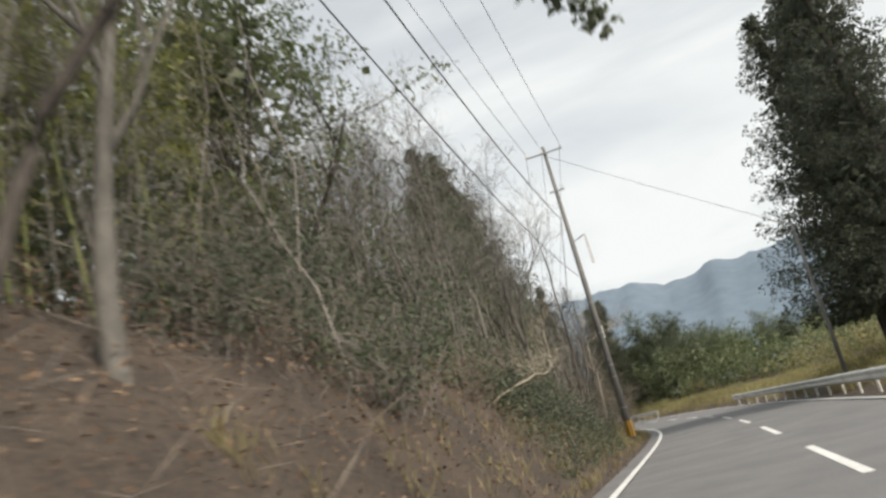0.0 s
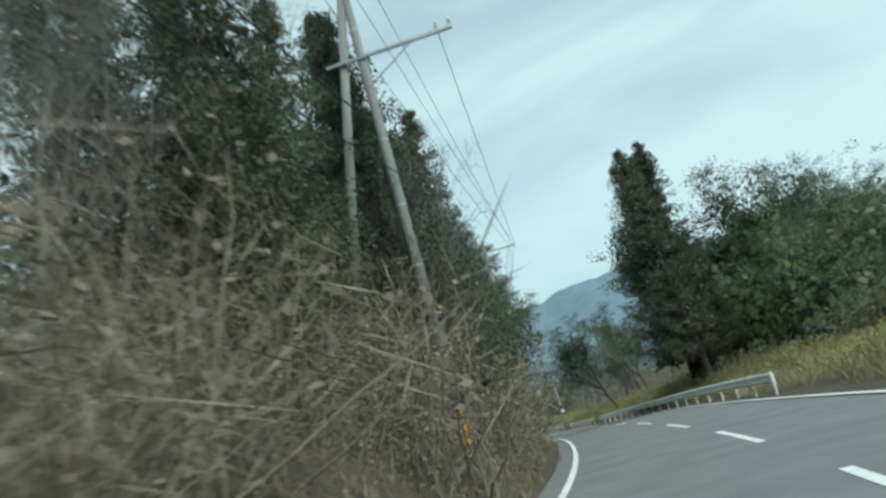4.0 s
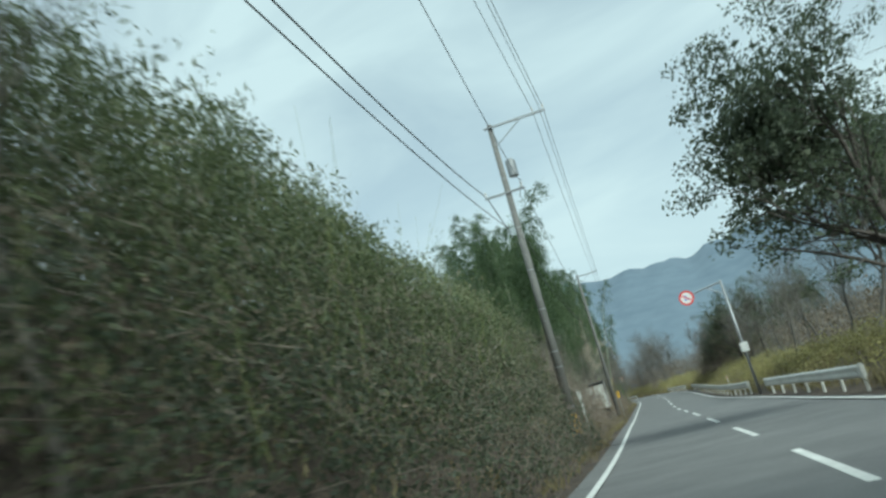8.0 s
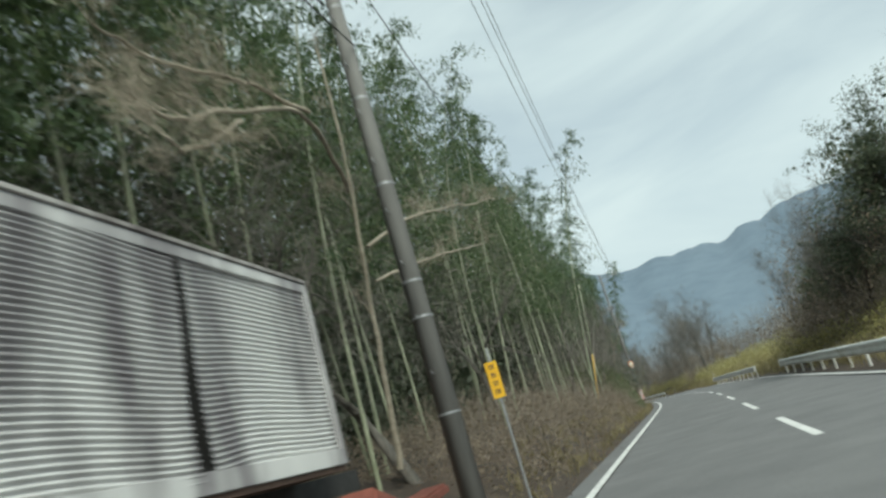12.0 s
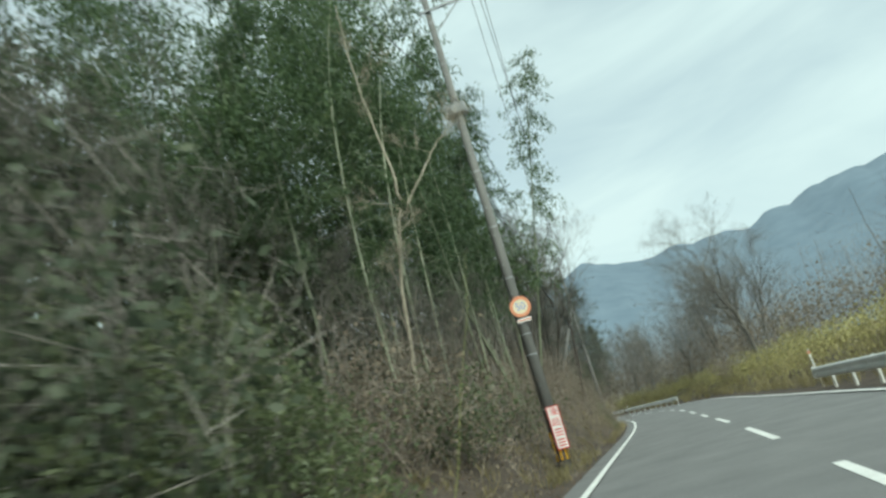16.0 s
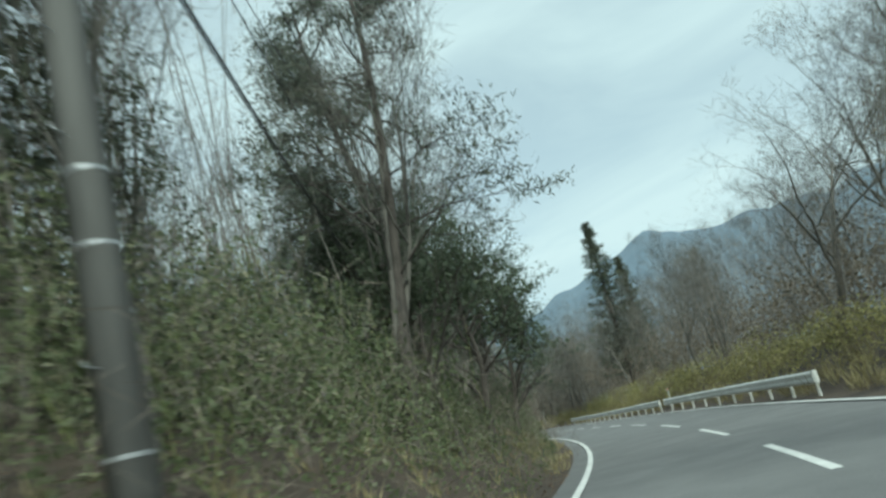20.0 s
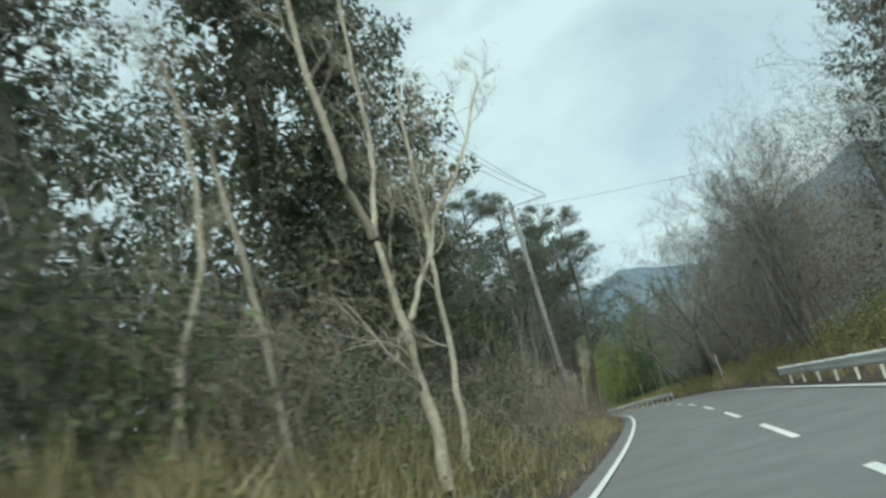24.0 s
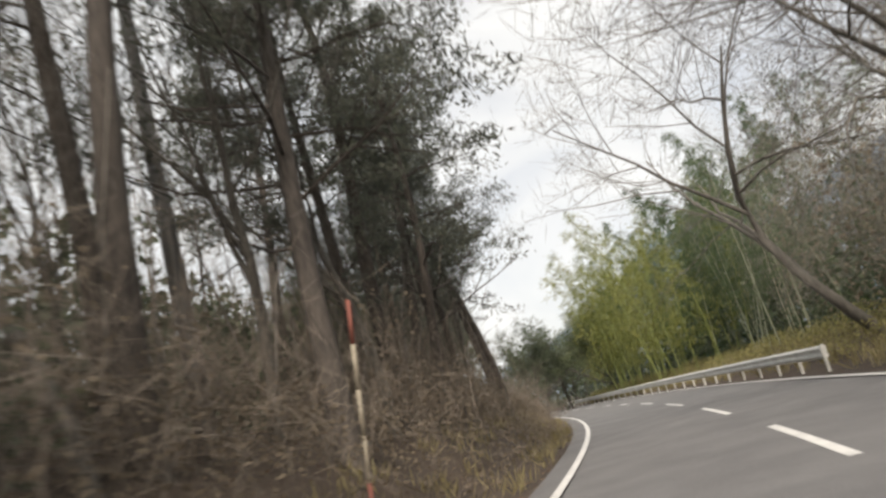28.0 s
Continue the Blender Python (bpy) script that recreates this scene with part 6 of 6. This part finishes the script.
# dead stems that stand high before the bend and before the truck
for k, (a, b, tall) in enumerate([(100, 134, 4.4), (168, 186, 3.4), (60, 84, 3.6), (424, 490, 3.6)]):
    thicket("dead_stems", "tall dry stems and vines before the trees", a, b, -8.5, -4.4, int((b - a) * 340), tall, M_DEADTWIG, 1.1, 0.0, 0.0042, -0.8, 1.0, 290 + k, 0.8, 2)
# bamboo grass
for k, (a, b, d1, tall, dens) in enumerate([(131, 166, -3.7, 3.8, 6000), (257, 275, -3.1, 3.3, 4200), (334, 352, -4.0, 3.2, 1400), (372, 392, -3.9, 1.2, 600), (96, 112, -4.0, 1.6, 700)]):
    thicket("bamboo_grass", "green bamboo grass with pale-edged blades", a, b, -9.5, d1, int((b - a) * dens), tall, M_SASA, 0.125, 0.0, 0.15, 0.3, 0.65, 300 + k, 0.9, 3)
    stalks("bamboo_grass_stems", "slender bamboo grass stems standing over the bank", a, b, -9, d1, int((b - a) * 8), tall * 1.0, M_CULMYOUNG, 0.3, 320 + k, 0.006)
# verge: dry grass and litter along the asphalt
for k, a in enumerate(range(-10, 560, 30)):
    blades("verge_grass", "dry straw-coloured grass along the road edge", a, a + 30, -4.6, -2.45, 1300, 0.34, M_GRASS, 340 + k)
    litter("leaf_litter", "fallen brown leaves on the verge and bank", a, a + 30, -7.5, -2.3, 3600 if a < 40 else 2200, M_LITTER, 370 + k)
    blades("verge_grass", "golden dry grass on the right verge", a, a + 30, 5.7, 11, 2800, 0.75, M_GRASS, 400 + k)

# ---- right side ----
belt(CEDAR, 36, 48, 10.2, 12.5, 5, 0.95, 1.15, "dark conifers by the start")
belt(EVER, 112, 128, 12, 24, 9, 0.6, 0.82, "tall trees right of the bend")
for k in range(9):
    EVER.plant(2 + k // 2, at_plan(128 - 1.1 * k + 3 * plan_rng.normal(), 10.4 + 2.2 * k, 0, 70 * k, plan_rng.uniform(1.2, 1.35) * (1 - 0.055 * k)), group="round trees right of the bend")
belt(EVER, 112, 126, 10, 30, 9, 0.58, 0.8, "tall trees right of the bend")
belt(EVER, 96, 112, 24, 40, 11, 0.5, 0.7, "tall trees right of the bend")
belt(CEDAR, 119, 127, 8.8, 9.8, 4, 0.8, 0.88, "conifers right of the bend")
belt(GOLD, 58, 112, 14, 34, 22, 1.4, 2.4, "yellowing valley trees right of the road")
belt(GOLD, 60, 240, 7.6, 11, 20, 0.6, 1.1, "yellow shrubs on the right bank")
UMBRELLA.plant(0, at_plan(155, 8.6, 0, 20, 0.85, 0, -25))
EVER.plant(0, at_plan(161, 12.5, 0, 20, 0.6), group="round evergreens on the right bank")
SPREAD.plant(0, at_plan(148, 10.5, 0, 20, 1.0, 0, -8), group="leaning bare trees on the right bank")
SPREAD.plant(1, at_plan(172, 10.5, 0, 120, 1.0, 0, -16), group="leaning bare trees on the right bank")
EVER.plant(2, at_plan(173, 13.5, 0, 120, 1.0), group="round evergreens on the right bank")
EVER.plant(0, at_plan(176, 16.5, 0, 60, 1.1), group="round evergreens on the right bank")
belt(BARE, 150, 240, 9, 24, 18, 0.6, 0.95, "bare trees on the right bank")
for q, (a, b, c) in enumerate(((233.5, 12.0, 0.6), (234.5, 14.5, 0.58), (237.5, 18, 0.62), (241, 21, 0.6))):
    EVER.plant(q, at_plan(a, b, 0, 60 * q, c * 1.35), group="round evergreens beyond the overhead sign")
belt(BARE, 236, 262, 8.6, 14, 12, 0.55, 0.8, "brown scrub trees on the right bank")
belt(BROWN, 234, 260, 8.4, 11, 12, 1.2, 2.2, "brown scrub on the right bank")
belt(EVER, 238, 254, 8.8, 16, 8, 0.4, 0.62, "evergreens on the right bank")
SPREAD.plant(1, at_plan(240, 11.5, 0, 60, 0.85, 0, -10), group="tall bare trees on the right bank")
belt(GOLD, 240, 440, 7.4, 11, 26, 0.7, 1.4, "yellow shrubs on the long right bank")
OVAL.plant(0, at_plan(336, 9.8, 0, 0, 1.0), group="tall bare trees on the right bank")
OVAL.plant(0, at_plan(346, 13.5, 0, 100, 0.85), group="tall bare trees on the right bank")
BARE.plant(0, at_plan(349, 13, 0, 70, 1.2), group="tall bare trees on the right bank")
SPREAD.plant(0, at_plan(366, 9.5, 0, 70, 1.2, 0, -5), group="tall bare trees on the right bank")
OVAL.plant(0, at_plan(448, 8.7, 0, 210, 1.08, 0, -3), group="tall bare trees on the right bank")
SPREAD.plant(1, at_plan(449, 9.3, 0, 30, 1.45, 0, -9), group="tall bare trees on the right bank")
SPREAD.plant(0, at_plan(457, 9.6, 0, 170, 1.5, 0, -9), group="tall bare trees on the right bank")
SPREAD.plant(1, at_plan(466, 9.3, 0, 200, 1.55, 0, -10), group="tall bare trees on the right bank")
SPREAD.plant(0, at_plan(476, 9.5, 0, 100, 1.5, 0, -9), group="tall bare trees on the right bank")
SPREAD.plant(1, at_plan(486, 9.5, 0, 10, 1.45, 0, -9), group="tall bare trees on the right bank")
for s, d, turn, q, lean in ((472, 8.8, 250, 1.5, -14), (480.5, 8.6, 40, 1.5, -14), (483, 9.4, 140, 1.6, -12), (490, 8.8, 310, 1.45, -13)):
    SPREAD.plant(int(s), at_plan(s, d, 0, turn, q, 0, lean), group="bare trees reaching over the rail")
belt(BARE, 352, 480, 8.5, 22, 44, 0.8, 1.25, "tall bare trees on the right bank")
belt(BROWN, 330, 470, 8, 12, 12, 1.0, 1.8, "brown brush on the right bank")
CEDAR.plant(1, at_plan(423.5, 11.8, 0, 0, 1.0), group="lone tall cedars")
CEDAR.plant(0, at_plan(424.5, 14.5, 0, 80, 0.8), group="lone tall cedars")
belt(YBAMBOO, 512, 570, 7.0, 11, 34, 0.85, 1.1, "yellow-green bamboo right of the road", 5.0)
belt(YBAMBOO, 526, 552, 6.2, 8.4, 16, 1.15, 1.5, "golden bamboo bending over the bend", 4.0, 1.0, -9.0)
belt(BAMBOO, 502, 520, 9.0, 13, 20, 0.7, 0.95, "green bamboo right of the road", 6.0)
belt(GROVE, 506, 570, 10.5, 18, 44, 0.9, 1.15, "green bamboo right of the road", 6.0)
belt(EVER, 480, 560, 15, 24, 7, 0.8, 1.1, "trees right of the last bend")
belt(EVER, 548, 600, -12, 16, 10, 0.8, 1.2, "dark trees closing the road's end")
belt(GOLD, 440, 520, 6.9, 9, 12, 0.4, 0.8, "yellow shrubs by the rail")
for k, (a, b, d0, d1, tall, mm) in enumerate([(40, 112, 16, 40, 5, M_LEAFMID), (104, 142, 11, 26, 7, M_LEAFMID), (150, 240, 16, 34, 4, M_BRUSH), (240, 330, 18, 40, 5.5, M_BRUSH), (330, 440, 11, 30, 5.5, M_BRUSH), (440, 500, 10, 26, 9, M_BRUSH), (500, 560, 12, 26, 8, M_BAMLEAF), (560, 640, -20, 24, 9, M_LEAFDARK)]):
    thicket("undergrowth", "massed woodland growth on the right bank", a, b, d0, d1, int((b - a) * 150), tall, mm, 0.55 if mm is not M_BRUSH else 0.3, seed=440 + k, slim=0.34)

# crowded canopies and thin woods that cannot be counted
for k, (a, b, d0, d1, lo, hi, n, mm, lab) in enumerate([
        (193, 208, -15, -7.6, 4, 16, 15000, M_BAMLEAF, "dense bamboo canopy behind the truck"), (196, 232, -14, -7, 8, 18, 12000, M_BAMLEAF, "dense high bamboo canopy over the truck"), (204, 264, -16, -5.6, 5.5, 16, 36000, M_BAMLEAF, "dense bamboo canopy over the grove"),
        # from s 2 to 15, yellow leaf colour stands in for backlight
        (279, 302, -14, -5.6, 6, 19, 22000, M_BAMLEAF, "dense bamboo canopy beyond the pole"), (262, 279, -15, -7.4, 6, 18, 15000, M_BAMLEAF, "dense bamboo canopy behind the green bushes"), (280, 297, -8.5, -4.6, 8, 17, 7000, M_BAMLEAF, "bamboo leaf curtain by the pole"), (192, 212, -8.0, -5.4, 7, 18, 13000, M_BAMLEAF, "bamboo leaf curtain over the truck"), (14, 40, -14, -6, 2.5, 9.5, 9000, M_LEAFMID, "dense mixed canopy on the bank"), (2, 15, -13, -7, 3, 10, 7000, M_BAMYELLOW, "canopy on the bank with backlight painted as yellow leaves"), (98, 136, 10, 26, 0.5, 8.5, 13000, M_LEAFMID, "dense hedge of trees right of the bend"),
        (50, 70, -13, -7, 2, 13, 9000, M_LEAFDARK, "dense evergreen canopy past the clearing"), (118, 138, -11, -5.2, 8, 13, 1300, M_NEEDLE, "pine canopy past the bend"), (108, 122, -12, -6, 5, 13, 900, M_LEAFDARK, "dense evergreen canopy by the bend"),
        (424, 492, -12, -5.4, 7, 12, 1200, M_NEEDLE, "dense pine canopy along the road"), (506, 566, 10, 18, 4, 13.5, 19000, M_BAMLEAF, "dense bamboo canopy right of the road")]):
    fine = mm in (M_LEAFDARK, M_NEEDLE, M_LEAFMID)
    thicket("canopy", lab, a, b, d0, d1, int(n * 3.4) if fine else int(n * 2.6), hi, mm, 0.13 if fine else 0.19, lo, 0.3 if fine else 0.16, 0.45, 0.8, 500 + k, 0.0, 22, 2.6)
for k, (a, b, d0, d1, n, ln) in enumerate([(330, 480, 9, 26, 900, 7), (240, 330, 12, 30, 420, 6), (150, 240, 12, 28, 320, 5), (298, 376, -16, -6, 780, 10), (372, 420, -14, -8, 150, 8), (4, 40, -12, -5, 220, 7), (420, 490, -13, -5, 260, 8)]):
    stalks("thin_wood", "thin bare saplings standing close together", a, b, d0, d1, n, ln, M_TWIG, 0.16, 520 + k, 0.022, 0.0, 0.1, "saplings")
    thicket("twig_haze", "haze of fine bare twigs in the saplings' tops", a, b, d0, d1, int(n * 42), ln * 1.1, M_TWIG, 0.8, 1.0, 0.0075, -0.5, 0.75, 540 + k, 0.0, 3)

for k, (a, b, tall) in enumerate([(8, 100, 0.9), (100, 180, 1.3), (180, 260, 1.4), (260, 340, 1.8), (340, 440, 2.0), (440, 520, 1.3), (520, 575, 1.0)]):
    thicket("yellow_scrub", "yellowing low scrub massed along the right bank", a, b, 7.0, 11.5, int((b - a) * 260), tall, M_GOLDSHRUB, 0.12, seed=560 + k, edge=0.7)

for k, (a, b, d0, d1, tall, n) in enumerate([(436, 505, 8.0, 18, 15, 90000), (440, 500, 8.5, 14, 8, 26000), (352, 436, 9, 22, 12, 40000), (52, 66, -7, -4.4, 9, 1200), (206, 232, -6.5, -4.4, 11, 5000), (240, 276, -6.5, -4.2, 8, 6000), (4, 38, -9, -5, 8, 9000), (384, 402, -9, -4.6, 11, 12000)]):
    thicket("twig_haze", "haze of fine bare twigs between the boughs", a, b, d0, d1, n, tall, M_TWIG, 0.75, 2.0, 0.006, -0.3, 0.9, 580 + k, 0.0, 3)
blades("clearing_grass", "short straw-green grass in the clearing", 34, 54, -9, -3.2, 9000, 0.4, M_GRASS, 590)
thicket("clearing_weeds", "low green weeds round the clearing", 36, 54, -9, -4, 7000, 0.5, M_LEAFMID, 0.1, seed=591)

thicket("dry_tangle", "dense brown tangle of dry leaves and vines before the truck", 168, 187, -9, -4.6, 26000, 3.9, M_BRUSH, 0.08, seed=592, edge=1.2, power=1.0)
thicket("dry_tangle", "pale crossing twigs over the dry tangle", 168, 187, -8.5, -4.6, 12000, 4.0, M_DEADTWIG, 0.7, 0.5, 0.007, 0.0, 1.0, 593, 1.2, 2)
belt(SPREAD, 170, 183, -7.5, -5.2, 4, 0.36, 0.46, "crooked small trees in the dry tangle", 10.0)

for k, (a, b, d0, d1, tall, n) in enumerate([(190, 206, -13, -8.5, 9, 7000), (206, 262, -13, -8.0, 8, 30000), (262, 304, -13, -7.8, 9, 11000), (304, 318, -13, -7.0, 3.5, 3500), (484, 600, 10, 20, 4, 15000), (52, 70, -12, -8.5, 10, 6000), (36, 54, -16, -9.5, 11, 11000), (372, 424, -13, -7.5, 5.5, 14000), (336, 372, -13, -8, 4.5, 8000), (424, 492, -14, -7.5, 4, 15000), (100, 134, -13, -7.5, 4.5, 9000), (1, 26, -15, -8.5, 5, 9000)]):
    thicket("shade_growth", "deep green growth filling the grove", a, b, d0, d1, n, tall, M_LEAFDARK, 0.27, seed=600 + k, slim=0.36, power=0.9, tuft=6, loose=1.6)

thicket("bank_shrubs", "low dark evergreen shrubs on the litter bank", 18, 36, -8, -3.1, 26000, 1.9, M_LEAFDARK, 0.10, seed=610, edge=0.8)
blades("tall_grass", "tall pale dry grass by the cedars", 392, 414, -5, -3.2, 3600, 0.9, M_GRASS, 611)
blades("tall_grass", "tall pale dry grass before the pines", 426, 440, -4.4, -3.0, 1800, 0.7, M_GRASS, 612)

thicket("bamboo_grass", "feathery tips standing out over the bamboo grass bank", 132, 166, -9.5, -4.2, 9000, 4.9, M_SASA, 0.17, 3.0, 0.13, 0.2, 1.4, 613, 0.8, 6)

thicket("hillside_scrub", "brown and green scrub trees massed on the right hillside", 232, 262, 8.6, 20, 30000, 8.0, M_BRUSH, 0.12, seed=614, slim=0.34, tuft=12, loose=3.5)
thicket("hillside_scrub", "dull green scrub trees on the right hillside", 232, 258, 9.5, 20, 9000, 5.5, M_LEAFMID, 0.12, seed=615, slim=0.34, tuft=16, loose=3.5)

thicket("hillside_scrub", "brown scrub massed high on the right bank", 424, 500, 8.2, 17, 76000, 11.5, M_BRUSH, 0.10, seed=618, slim=0.32, tuft=10, loose=4.5)
thicket("hillside_scrub", "brown scrub massed on the right bank", 345, 424, 8.6, 18, 40000, 7.0, M_BRUSH, 0.10, seed=619, slim=0.32, tuft=10, loose=4.5)
# evergreen leaves darken the bank's foot in place of its shade
thicket("bank_shade", "dark leaves put in for the shade at the bamboo grass foot", 131, 168, -5.2, -2.9, 30000, 2.2, M_LEAFDARK, 0.10, seed=616, edge=0.5, tuft=6, loose=2.0)
thicket("dead_stems", "pale dry stems hanging over the bank's foot", 131, 168, -4.6, -2.9, 7000, 2.4, M_DEADTWIG, 0.7, 0.0, 0.006, 0.3, 1.0, 617, 0.4, 2)
belt(BARE, 40, 54, -12, -8.5, 5, 0.6, 0.85, "bare trees behind the clearing")
belt(BROWN, 42, 54, -10, -8, 5, 1.0, 1.5, "brush behind the clearing")
